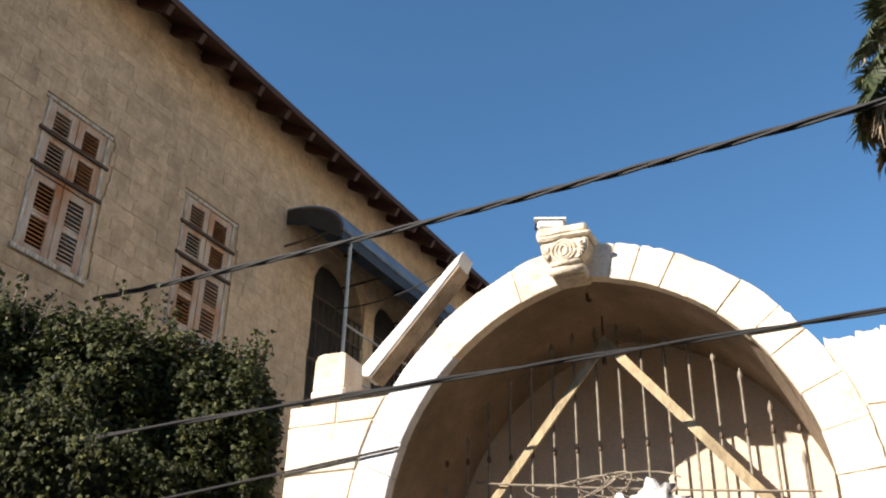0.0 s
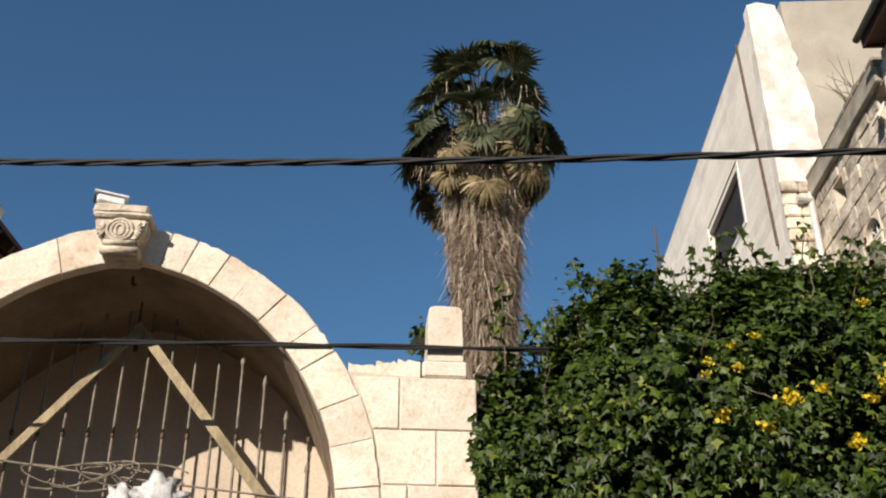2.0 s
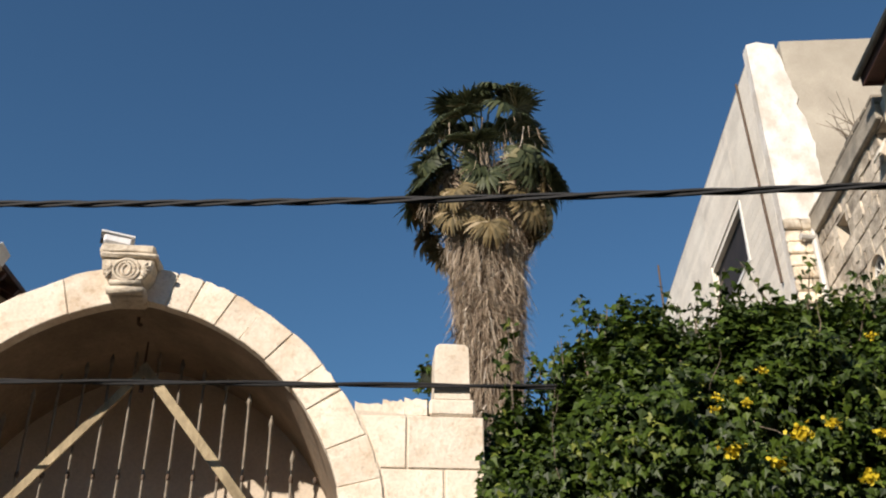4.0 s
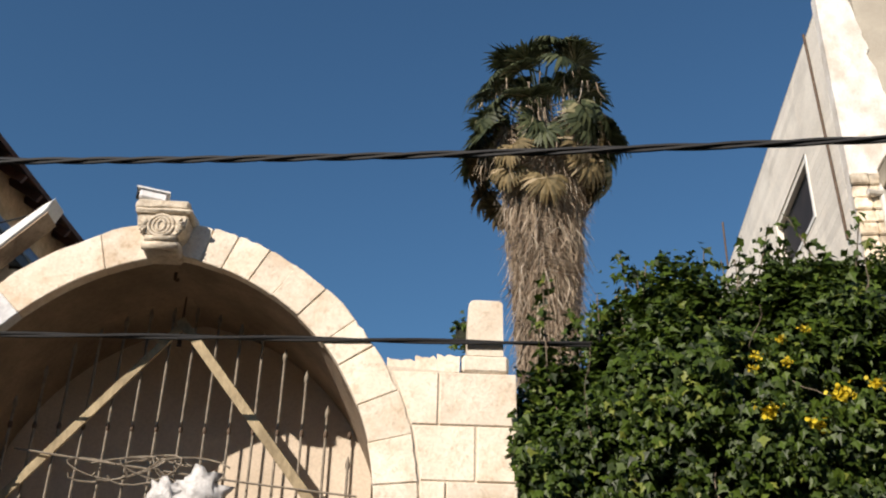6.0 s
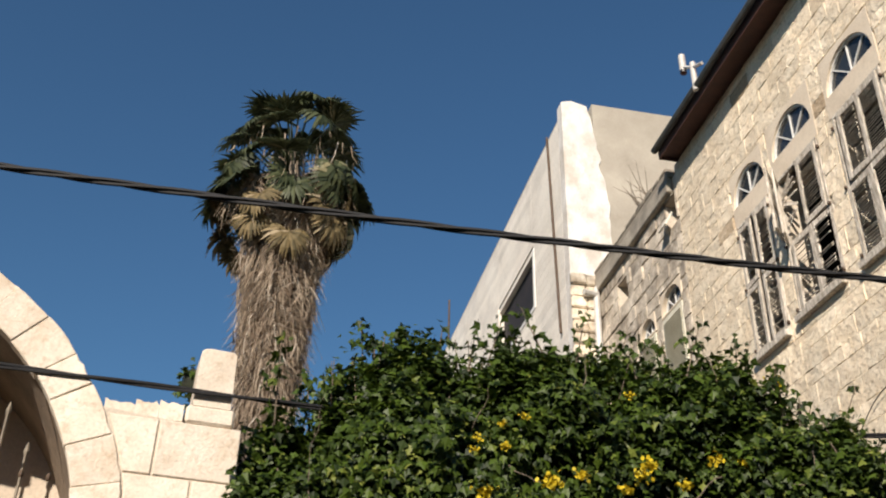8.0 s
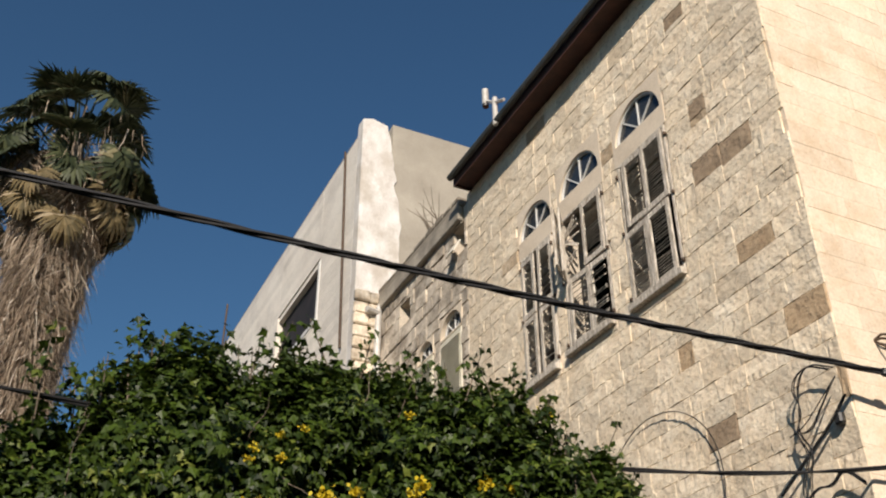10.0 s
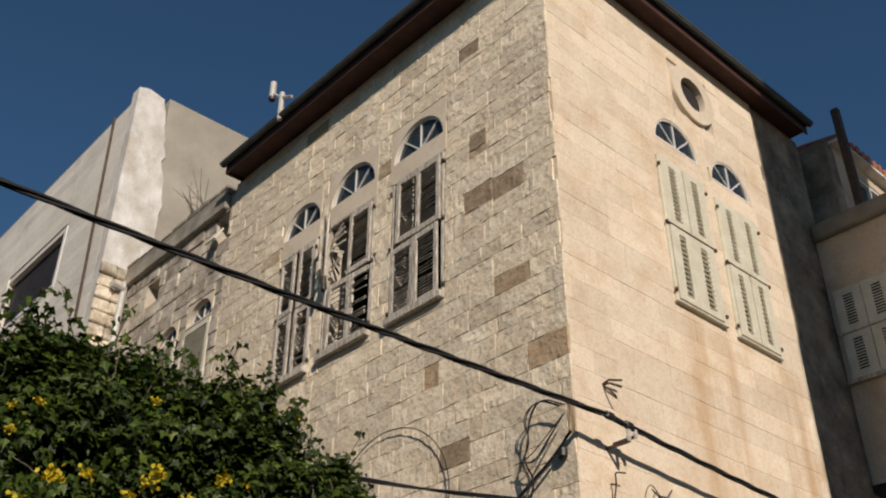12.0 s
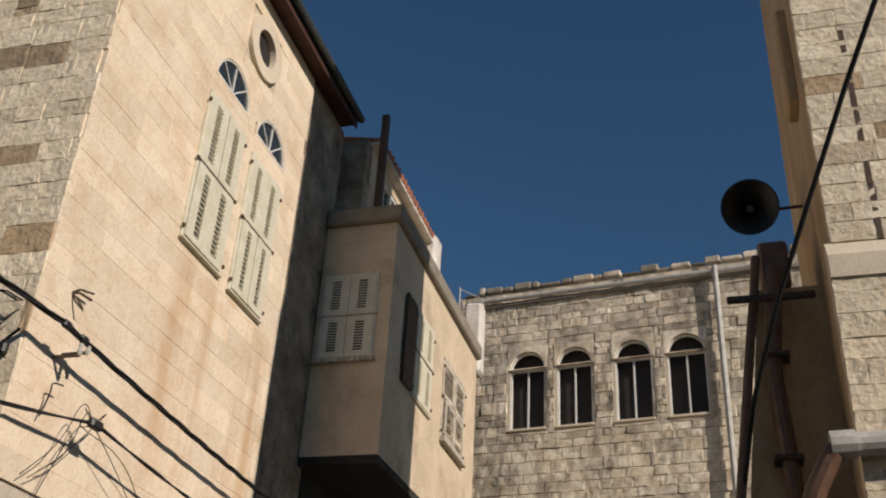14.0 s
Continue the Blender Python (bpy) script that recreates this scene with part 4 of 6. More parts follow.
# ---- left building: shutters, canopy, eaves ----
rng = random.Random(21)
for c, w, z0, z1 in WIN_L:
    ob = part("shutter_frame", boxes((c - w, c - w + 0.05, -0.02, 0.06, z0, z1), (c + w - 0.05, c + w, -0.02, 0.06, z0, z1), (c - w - 0.05, c + w + 0.05, -0.03, 0.06, z1 - 0.05, z1), (c - w - 0.06, c + w + 0.06, -0.06, 0.06, z0 - 0.07, z0), bevel=0.008), M_OLDWOOD, left, m=FACE_L)
    for side in (-1, 1):
        for lo, hi in ((z0, z0 + 1.05), (z0 + 1.07, z1 - 0.05)):
            a, b = (c - w + 0.05, c - 0.005) if side < 0 else (c + 0.005, c + w - 0.05)
            bm = boxes((a, a + 0.11, 0.0, 0.035, lo, hi), (b - 0.11, b, 0.0, 0.035, lo, hi), (a + 0.11, b - 0.11, 0.002, 0.033, lo, lo + 0.1), (a + 0.11, b - 0.11, 0.002, 0.033, hi - 0.1, hi), (a + 0.11, b - 0.11, 0.002, 0.033, (lo + hi) / 2 - 0.05, (lo + hi) / 2 + 0.05), bevel=0.005)
            part("shutter_leaf", bm, M_RUSTSHUT, ob)
            bm = bmesh.new()
            n = int((hi - lo - 0.3) / 0.05)
            for k in range(n):
                z = lo + 0.12 + (hi - lo - 0.24) * (k + 0.5) / n
                beam(bm, (a + 0.11, 0.018, z), (b - 0.11, 0.018, z), 0.05, 0.008, up=(0, -0.7, 0.7))
            part("louvre", bm, M_RUSTBOARD if (side > 0) == (lo > z0) else M_RUSTSHUT, ob)
    for z in (z1 - 0.52, z1 - 1.03):
        part("iron_strap", boxes((c - w - 0.05, c + w + 0.04, -0.05, -0.02, z - 0.022, z + 0.022)), M_IRON, ob, "rusty iron strap")
# arched doorways with grilles below the canopy, near-black panels for the recess shade
for c in (6.60, 8.55):
    part("door_panel", boxes((c - 0.8, c + 0.8, 0.3, 0.35, 6.0, 9.7)), M_UNLIT, left, m=FACE_L)
    for k in range(10):
        part("grille_bar", tube(bmesh.new(), [(c - 0.74 + 0.165 * k, 0.02, 6.0), (c - 0.74 + 0.165 * k, 0.02, 8.75)], 0.014, 5), M_IRON, left, m=FACE_L)
    for z in (6.9, 7.6, 8.3, 8.75):
        part("grille_rail", boxes((c - 0.8, c + 0.8, 0.005, 0.035, z - 0.02, z + 0.02)), M_IRON, left, m=FACE_L)
    o = [(-0.81, 8.8), (-0.81, 9.72), (0.81, 9.72), (0.81, 8.8)] + [(x, 8.8 + z * 1.05) for x, z in arc(0, 0, 0.79, 0, 180, 16)]
    part("door_arch", extrude_outline(bmesh.new(), o, "y", 0.01, 0.3), M_STONE_LEFT, left, m=FACE_L @ Matrix.Translation((c, 0, 0)))
canopy = thing("door_canopy", "curved canopy of bluish sheet on a dark metal frame", "canopy", ML)
prof = [(1.2 * math.sin(radians(a)), 9.28 + 0.64 * math.cos(radians(a))) for a in range(0, 91, 10)]
bm = bmesh.new()
extrude_outline(bm, prof + [(u * 0.985, z - 0.03) for u, z in prof[::-1]], "y", 4.9, 10.2)
part("sheet", bm, M_CANOPY, canopy)
for s in (4.9, 6.65, 8.4, 10.15):
    part("rib", tube(bmesh.new(), [(u * 0.97, s, z - 0.06) for u, z in prof], 0.03, 6), M_IRON, canopy)
    part("stay", tube(bmesh.new(), [(0.0, s, 9.2), (1.17, s, 9.24)], 0.022, 6), M_IRON, canopy)
part("end_panel", extrude_outline(bmesh.new(), [(0.0, 9.62), (0.45, 9.50), (0.9, 9.26), (1.15, 9.10), *[(u * 0.97, z - 0.06) for u, z in prof[::-1]]], "y", 4.88, 4.9), M_BLACK, canopy, "dark scalloped end panel")
part("valance", boxes((1.14, 1.17, 4.92, 10.18, 9.06, 9.25)), M_BLACK, canopy, "dark hanging edge")
for s in (5.2, 9.8):
    part("post", tube(bmesh.new(), [(1.15, s, 4.0), (1.15, s, 9.24)], 0.03, 8), M_PVC, canopy)
for z in (6.9, 7.7):
    part("rail", tube(bmesh.new(), [(1.15, 5.2, z), (1.15, 9.8, z)], 0.018, 6), M_PVC, canopy)
part("terrace", boxes((0.02, 1.7, 4.8, 10.4, -0.3, 4.2)), M_DARKRENDER, canopy)
# rafter ends under the eaves
for k in range(24):
    q = -1.1 + 0.70 * k
    part("rafter", beam(bmesh.new(), (0.02, q, 11.38), (0.70, q, 10.95), 0.08, 0.16), M_EAVE, left)

# a shutter leaf hanging open on the middle window of the stone house
bm = boxes((0, 0.06, -0.02, 0.02, 0, 0.98), (0.44, 0.50, -0.02, 0.02, 0, 0.98), (0.06, 0.44, -0.018, 0.018, 0, 0.07), (0.06, 0.44, -0.018, 0.018, 0.45, 0.51), (0.06, 0.44, -0.018, 0.018, 0.91, 0.98), bevel=0.006)
for a_, b_ in (((0.08, 0, 0.10), (0.40, 0, 0.38)), ((0.10, 0, 0.40), (0.42, 0, 0.22)), ((0.08, 0, 0.60), (0.30, 0, 0.88)), ((0.2, 0, 0.56), (0.42, 0, 0.66))):
    beam(bm, a_, b_, 0.012, 0.045)
loose = part("shutter_leaf", bm, M_OLDWOOD, house, "broken shutter leaf hanging open", m=FACE_A @ Matrix.Translation((-4.60, -0.03, 9.10)) @ Matrix.Rotation(radians(-42), 4, "Z") @ Matrix.Rotation(radians(3), 4, "Y"))

# ---- bay: shutters, post, upper storey ----
def plain_shutter(parent, m, w, z0, z1, mat, rows=11):
    fr = part("shutter_frame", boxes((-w, w, -0.03, 0.0, z0, z1), bevel=0.01), mat, parent, m=m)
    mid = (z0 + z1) / 2
    for side in (-1, 1):
        for lo, hi in ((z0 + 0.03, mid - 0.012), (mid + 0.012, z1 - 0.03)):
            a, b = (-w + 0.03, -0.006) if side < 0 else (0.006, w - 0.03)
            part("shutter_leaf", boxes((a, b, -0.05, -0.031, lo, hi), bevel=0.006), mat, fr)
            # thin near-black bars on the solid leaf stand in for shaded louvre gaps
            bm = bmesh.new()
            ca = (a + b) / 2
            for k in range(rows):
                z = lo + 0.1 + (hi - lo - 0.2) * (k + 0.5) / rows
                box(bm, ca - 0.075, ca + 0.075, -0.056, -0.051, z - 0.012, z + 0.012)
            part("louvre", bm, M_UNLIT, fr)
    part("drip_rail", boxes((-w - 0.04, w + 0.04, -0.07, -0.03, mid - 0.015, mid + 0.015)), M_OLDWOOD, fr)
    part("sill", boxes((-w - 0.05, w + 0.05, -0.09, 0.0, z0 - 0.05, z0)), M_OLDWOOD, fr)
    return fr


plain_shutter(bay, Matrix.Translation((6.4, 0, 0)) @ FACE_A @ Matrix.Translation((0.55, 0, 0)), 0.48, 7.94, 9.48, M_GREYSHUT)
# a closed pair half hidden by one dark leaf folded back, and a broken pair
part("shutter_leaf", boxes((7.08, 7.62, VB - 0.07, VB - 0.03, 7.85, 9.45), bevel=0.01), M_IRON, bay, "dark shutter leaf folded back", m=None)
rng = random.Random(5)
shutter(bay, Matrix.Translation((8.25, VB, 0)), 0.55, 7.84, 9.5, M_CREAMWOOD, M_CREAMWOOD, True, rng)
shutter(bay, Matrix.Translation((10.35, VB, 0)), 0.78, 7.76, 9.36, M_OLDWOOD, M_OLDWOOD, False, rng, broken=True)
part("post", boxes((6.55, 6.67, -0.84, -0.72, 10.74, 12.9)), M_IRON, bay, "dark iron post standing on the coping")
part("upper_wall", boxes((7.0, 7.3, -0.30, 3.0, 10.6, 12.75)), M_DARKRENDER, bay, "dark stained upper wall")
part("upper_front", core_wall(7.3, 11.0, 10.6, 12.75, -0.30, -0.05, [(8.1, 9.0, 11.4, 12.5)]), M_BAY, bay)
part("upper_window", boxes((8.1, 8.16, -0.28, -0.17, 11.4, 12.5), (8.94, 9.0, -0.28, -0.17, 11.4, 12.5), (8.16, 8.94, -0.28, -0.17, 12.44, 12.5), (8.52, 8.58, -0.28, -0.17, 11.4, 12.44)), M_WHITEPAINT, bay)
part("upper_pane", boxes((8.16, 8.94, -0.22, -0.215, 11.4, 12.44)), M_GLASS, bay)
part("upper_eave", boxes((7.2, 11.1, -0.48, -0.05, 12.752, 12.81)), M_WHITEWASH, bay)
bm = bmesh.new()
for k in range(18):
    u = 7.3 + k * 0.205
    tube(bm, [(u, -0.50, 12.86 + 0.02 * (k % 2)), (u, 1.0, 13.15)], 0.085, 6)
ob = part("roof_tile", bm, M_TILE, bay, "red clay tiles along the upper eaves")
ob["kind"] = "stuff"
part("chimney", boxes((10.9, 11.4, -0.55, -0.15, 12.0, 13.0), bevel=0.08), M_WHITEWASH, bay, "worn white chimney stump")
part("parapet", boxes((11.42, 12.6, -0.7, -0.45, 10.74, 11.9), bevel=0.05), M_DARKRENDER, bay)
part("parapet", boxes((9.6, 11.0, -0.98, -0.75, 10.741, 11.25), bevel=0.05), M_DARKRENDER, bay)
part("chimney", boxes((12.2, 12.62, -1.3, -0.9, 10.2, 11.9), bevel=0.06), M_WHITEWASH, bay, "round-shouldered white pier")
part("rear_wall", boxes((12.1, 12.4, -0.4, 6, 0, 11.9), (6.62, 12.1, 5.7, 6.0, 0, 11.9), (7.3, 12.1, -0.1, 5.7, 11.8, 11.9)), M_DARKRENDER, bay)

# roof aerials
aer = thing("roof_aerial", "thin metal television aerial on the far roof", "aerial")
bm = tube(bmesh.new(), [(0, 0, 0), (0, 0, 1.35)], 0.018, 6)
part("mast", bm, M_PVC, aer)
part("boom", tube(bmesh.new(), [(0, 0, 1.3), (0.25, -0.9, 0.95)], 0.012, 6), M_PVC, aer)
part("element", tube(bmesh.new(), [(0.2, -0.7, 0.85), (0.2, -0.7, 0.4)], 0.008, 5), M_PVC, aer)
aer.matrix_world = pose(21.6, 3.1, 11.9) @ Matrix.Scale(1.0, 4)

# ---- end building: gutter, downpipes, coping ----
bm = tube(bmesh.new(), [(-0.10, 0.85, 12.86), (-0.10, -1.5, 12.86), (-0.10, -4.7, 12.84), (-0.10, -6.5, 12.84)], 0.06, 8)
part("gutter_pipe", bm, M_PVC, endb, "pale pipe along the wall head")
part("shadow_ledge", boxes((-0.07, 0.3, -7.0, 0.95, 12.70, 12.78)), M_COPING, endb)
part("downpipe", tube(bmesh.new(), [(-0.14, -4.87, 12.95), (-0.14, -4.87, 2.0)], 0.065, 8), M_PVC, endb, "pale downpipe")
part("downpipe", tube(bmesh.new(), [(-0.10, 0.72, 12.9), (-0.10, 0.72, 11.7)], 0.06, 8), M_PVC, endb)
rng = random.Random(77)
s = -7.2
while s < 1.2:
    w = rng.uniform(0.18, 0.55)
    part("coping_stone", boxes((-0.05, 0.45, s, s + w - 0.02, 13.1, 13.19 + rng.uniform(-0.05, 0.12)), bevel=0.035), rng.choice((M_STONE_E, M_COPING, M_COPING)), endb)
    s += w
part("flank_wall", boxes((0.4, 6, 1.0, 1.4, 0, 13.1), (0.4, 6, -7.5, -7.1, 0, 13.1), (5.7, 6.0, -7.1, 1.0, 0, 13.1), (0.4, 5.7, -7.1, 1.0, 13.0, 13.1)), M_DARKRENDER, endb)

# ---- tower at the alley mouth ----
MT = pose(8.02, -2.06, 0, 0, 0, -8.2)
tower = thing("corner_tower", "tall stone corner building, its alley side rendered brown", "building", MT)
part("wall", boxes((0.10, 3.1, -1.0, -0.0, 0, 17.5)), M_OCHRE, tower)
part("rear_block", boxes((0.10, 3.1, -7.0, -1.0, 0, 7.5)), M_BAY, tower)
part("string_course", extrude_outline(bmesh.new(), [(-0.10, 5.9), (-0.10, 6.12), (0.02, 6.30), (0.1, 6.30), (0.1, 5.9)], "y", -1.0, 0.05), M_LINTEL, tower, "worn projecting ledge")
part("eaves_block", boxes((0.5, 0.9, -0.02, 0.12, 8.3, 9.6), bevel=0.03), M_OCHRE, tower)
part("conduit", boxes((0.0, 0.06, -0.45, -0.40, 6.3, 9.0)), M_IRON, tower)
part("pipe", tube(bmesh.new(), [(-0.2, -2.4, 4.44), (-0.2, 0.20, 4.36)], 0.095, 12), M_PVC, tower, "thick grey drain pipe")
part("pipe_collar", tube(bmesh.new(), [(-0.2, 0.08, 4.365), (-0.2, 0.27, 4.36)], 0.115, 12), M_PVC, tower)
part("pipe_bend", tube(bmesh.new(), [(-0.2, 0.22, 4.33), (-0.19, 0.31, 4.22), (-0.15, 0.42, 4.02), (-0.1, 0.50, 3.8), (0.0, 0.55, 1.0)], 0.085, 10), M_BROWNPIPE, tower, "brown bent waste pipe")
part("downpipe", tube(bmesh.new(), [(0.95, 0.60, 6.75), (0.92, 0.66, 6.3), (0.90, 0.73, 5.88), (0.90, 0.95, 4.45), (0.90, 1.12, 3.2), (0.90, 1.12, 0.5)], 0.045, 8), M_BROWNPIPE, tower, "thin brown downpipe")
part("downpipe", tube(bmesh.new(), [(0.95, 0.44, 6.6), (0.90, 0.50, 6.1), (0.90, 0.56, 5.45), (0.90, 0.53, 4.9), (0.90, 0.51, 4.43), (0.90, 0.48, 3.0), (0.90, 0.48, 0.5)], 0.075, 10), M_BROWNPIPE, tower, "thick brown downpipe")
for z in (4.6, 5.6):
    part("pipe_clip", boxes((0.80, 1.03, 0.40, 0.66, z, z + 0.05), bevel=0.01), M_IRON, tower)
part("bracket_arm", boxes((0.80, 0.86, 0.10, 0.92, 6.19, 6.26), bevel=0.012), M_IRON, tower)
part("beam_end", boxes((1.0, 1.5, 0.28, 0.57, 6.44, 6.96), bevel=0.03), M_BROWNPIPE, tower)
bm = extrude_outline(bmesh.new(), [(0.002, 0.0), (1.0, 0.0), (0.88, 4.4), (0.72, 5.6), (0.62, 6.43), (0.002, 6.43)], "y", -3.1, -1.05)
part("leaning_wall", bm, M_OCHRE, tower, "leaning brown rendered wall", m=Matrix.Rotation(radians(90), 4, "Z"))

horn = thing("loudspeaker", "dark grey horn loudspeaker on a wall bracket", "loudspeaker")
prof = [(0.0, 0.28), (0.03, 0.275), (0.10, 0.19), (0.20, 0.11), (0.32, 0.065), (0.40, 0.06)]
bm = bmesh.new()
rings = [[bm.verts.new((d, r * math.cos(a), r * math.sin(a))) for a in (2 * math.pi * k / 28 for k in range(28))] for d, r in prof + [(0.40, 0.05), (0.30, 0.05), (0.18, 0.095), (0.08, 0.175), (0.015, 0.262)]]
for r0, r1 in zip(rings, rings[1:] + rings[:1]):
    for k in range(28):
        bm.faces.new((r0[k], r0[(k + 1) % 28], r1[(k + 1) % 28], r1[k]))
part("bell", bm, M_BLACK, horn, smooth=True)
part("driver", tube(bmesh.new(), [(0.33, 0, 0), (0.40, 0, 0), (0.55, 0, 0)], [0.09, 0.10, 0.09], 16), M_GUTTER, horn)
part("throat", tube(bmesh.new(), [(0.12, 0, 0), (0.30, 0, 0)], [0.035, 0.05], 12), M_GUTTER, horn)
part("bracket", boxes((0.30, 0.34, -0.75, -0.03, -0.03, 0.0), (0.28, 0.34, -0.03, 0.03, -0.10, -0.04)), M_IRON, horn)
horn.matrix_world = pose(9.46, -1.69, 7.62, 0, -24, -12) @ Matrix.Scale(1.10, 4)

# ---- cables ----
def span(a, b, sag, n=60):
    a, b = Vector(a), Vector(b)
    return [a.lerp(b, i / n) - Vector((0, 0, 4 * sag * (i / n) * (1 - i / n))) for i in range(n + 1)]


def at_house(u, v, z):
    return MH @ Vector((u, v, z))


def twisted(name, label, pts, strands, r, off, turn):
    th = thing(name, label, "cable", group="cables over the street")
    dense = []
    for p, q in zip(pts, pts[1:]):
        dense += [p.lerp(q, k / 6) for k in range(6)]
    dense.append(pts[-1])
    for s in range(strands):
        line, run = [], 0.0
        for i, p in enumerate(dense):
            d = (dense[min(i + 1, len(dense) - 1)] - dense[max(i - 1, 0)]).normalized()
            side = d.cross(Vector((0, 0, 1))).normalized()
            upv = side.cross(d)
            run += (p - dense[max(i - 1, 0)]).length
            a = run * turn + 2 * math.pi * s / strands + 0.6 * math.sin(run * 0.9)
            line.append(p + (side * math.cos(a) + upv * math.sin(a)) * off)
        part("strand", tube(bmesh.new(), line, r, 6), M_CABLE, th)
    return th


ANCHOR = at_house(0.10, -0.29, 5.56)
main_pts = span((-8.45, 8.75, 6.82), ANCHOR, 0.235) + span(ANCHOR, at_house(6.0, -0.29, 5.27), 0.03, 20)[1:] + span(at_house(6.0, -0.29, 5.27), at_house(11.9, -1.5, 5.5), 0.05, 12)[1:]
twisted("overhead_cable", "thick black twisted power cable across the street", main_pts, 3, 0.0155, 0.018, 4.0)
second_pts = span((4.4, 6.3, 4.45), at_house(0.95, -0.30, 4.86), 0.14, 30) + span(at_house(0.95, -0.30, 4.86), at_house(5.6, -0.35, 4.6), 0.05, 16)[1:]
twisted("overhead_cable", "thin black cable from the climber to the house corner", second_pts, 2, 0.011, 0.010, 3.0)
twisted("overhead_cable", "thinner black twisted cable passing before the gate", span((-8.3, 6.48, 3.99), (2.3, 6.48, 4.25), -0.035), 2, 0.011, 0.010, 3.0)
c4 = thing("drop_cable", "thin black cable running down to the gate", "cable")
part("strand", tube(bmesh.new(), span((-8.3, 6.46, 3.20), (-2.98, GY - 0.03, 3.69), 0.02, 30), 0.010, 6), M_CABLE, c4)
c5 = thing("stay_wire", "thin wire stretched between canopy and slab", "wire")
part("strand", tube(bmesh.new(), span((-7.0, 12.2, 7.95), (-4.15, 10.1, 7.12), 0.12, 16), 0.010, 5), M_CABLE, c5)
HANG = [(6.02, -2.23, 7.5), (6.6, -2.0, 6.95), (7.21, -1.7, 6.16), (7.77, -1.5, 5.61), (8.51, -1.32, 4.94), (9.13, -1.26, 4.32), (9.6, -1.2, 3.2)]
hang = thing("hanging_cable", "thick black cable hanging down past the tower", "cable")
pts = []
for p, q in zip(HANG, HANG[1:]):
    pts += [Vector(p).lerp(Vector(q), k / 6) for k in range(6)]
part("strand", tube(bmesh.new(), pts + [Vector(HANG[-1])], 0.022, 8), M_CABLE, hang)
# fittings on the house corner
fit_ob = thing("cable_bracket", "iron bracket with small glazed insulators on the house corner", "bracket", MH)
part("arm", boxes((0.45, 0.48, -0.30, 0.0, 5.36, 5.385), (0.57, 0.595, -0.30, 0.0, 5.44, 5.465)), M_IRON, fit_ob)
for u, v, z in ((0.465, -0.29, 5.44), (0.58, -0.29, 5.50)):
    part("insulator", tube(bmesh.new(), [(u, v, z - 0.07), (u, v, z - 0.03), (u, v, z), (u, v, z + 0.05)], [0.016, 0.028, 0.02, 0.024], 10), M_PVC, fit_ob, "grey glazed insulator")
for u0, z in ((0.12, 5.52), (0.42, 5.50)):
    part("clamp", boxes((u0, u0 + 0.13, -0.32, -0.26, z, z + 0.085), bevel=0.02), M_BLACK, fit_ob)
part("clamp", boxes((0.86, 1.05, -0.34, -0.26, 4.80, 4.90), bevel=0.02), M_BLACK, fit_ob)
hook = thing("wall_hooks", "rusty three-pronged iron hooks in the wall", "bracket", MH)
for dz, du in ((0.06, 0.15), (-0.02, 0.14), (-0.17, 0.04)):
    part("prong", tube(bmesh.new(), [(0.50, 0.02, 6.10), (0.51, -0.08, 6.10 + dz * 0.5), (0.52 + du, -0.12, 6.10 + dz)], 0.013, 6), M_IRON, hook)
# loose loops of wire by the corner
loops = thing("loose_wires", "tangle of thin black wires hanging at the corner", "wire")
rng = random.Random(12)


def curl(stops, r, parent):
    """A springy wire through the stops, smoothed."""
    pts = [at_house(*q) for q in stops]
    for _ in range(3):
        pts = [pts[0], *[p.lerp(q, f) for p, q in zip(pts, pts[1:]) for f in (0.25, 0.75)], pts[-1]]
    part("wire", tube(bmesh.new(), pts, r, 5), M_CABLE, parent)


for k in range(5):
    j = rng.uniform(-0.05, 0.05)
    curl([(-0.12, 0.08 + j, 5.70), (-0.14, 0.36 + j, 5.86), (-0.16, 0.56 + 2 * j, 5.70), (-0.13, 0.50 - j, 5.42), (-0.12, 0.66 + j, 5.25), (-0.14, 0.48 + j, 5.0), (-0.10, 0.72 + 2 * j, 4.75), (-0.10, 0.62 + j, 4.3)], 0.006, loops)
for k in range(3):
    j = rng.uniform(-0.08, 0.08)
    curl([(-0.10, 0.70 + j, 5.26), (-0.15, 0.45 + j, 5.22 + j), (-0.13, 0.28 + j, 5.40), (-0.10, 0.05, 5.62)], 0.006, loops)
curl([(-0.10, 1.0, 4.75), (-0.12, 0.55, 5.0), (-0.10, 0.20, 5.22), (-0.08, 0.0, 5.42)], 0.016, loops)
for k in range(4):
    j = rng.uniform(-0.1, 0.1)
    curl([(-0.08, 0.0, 4.55 + j), (-0.12, 0.18, 4.75 + j), (-0.10, 0.35, 4.62 + j), (-0.12, 0.55, 4.72 - j), (-0.08, 0.9, 4.45 + j)], 0.009, loops)
curl([(-0.05, 1.9, 4.6), (-0.06, 1.75, 5.55), (-0.06, 2.3, 6.2), (-0.05, 3.2, 6.35), (-0.04, 3.9, 5.9)], 0.007, loops)
for k in range(6):
    e = rng.uniform(0.2, 3.0)
    curl([(0.95, -0.28, 4.86), (0.95 + rng.uniform(-0.3, 0.3), -0.25, 4.95 + rng.uniform(-0.2, 0.2)), ((0.95 + e) / 2, -0.2, 4.6 + rng.uniform(-0.2, 0.2)), (e, -0.08, rng.uniform(4.0, 4.4))], 0.005, loops)
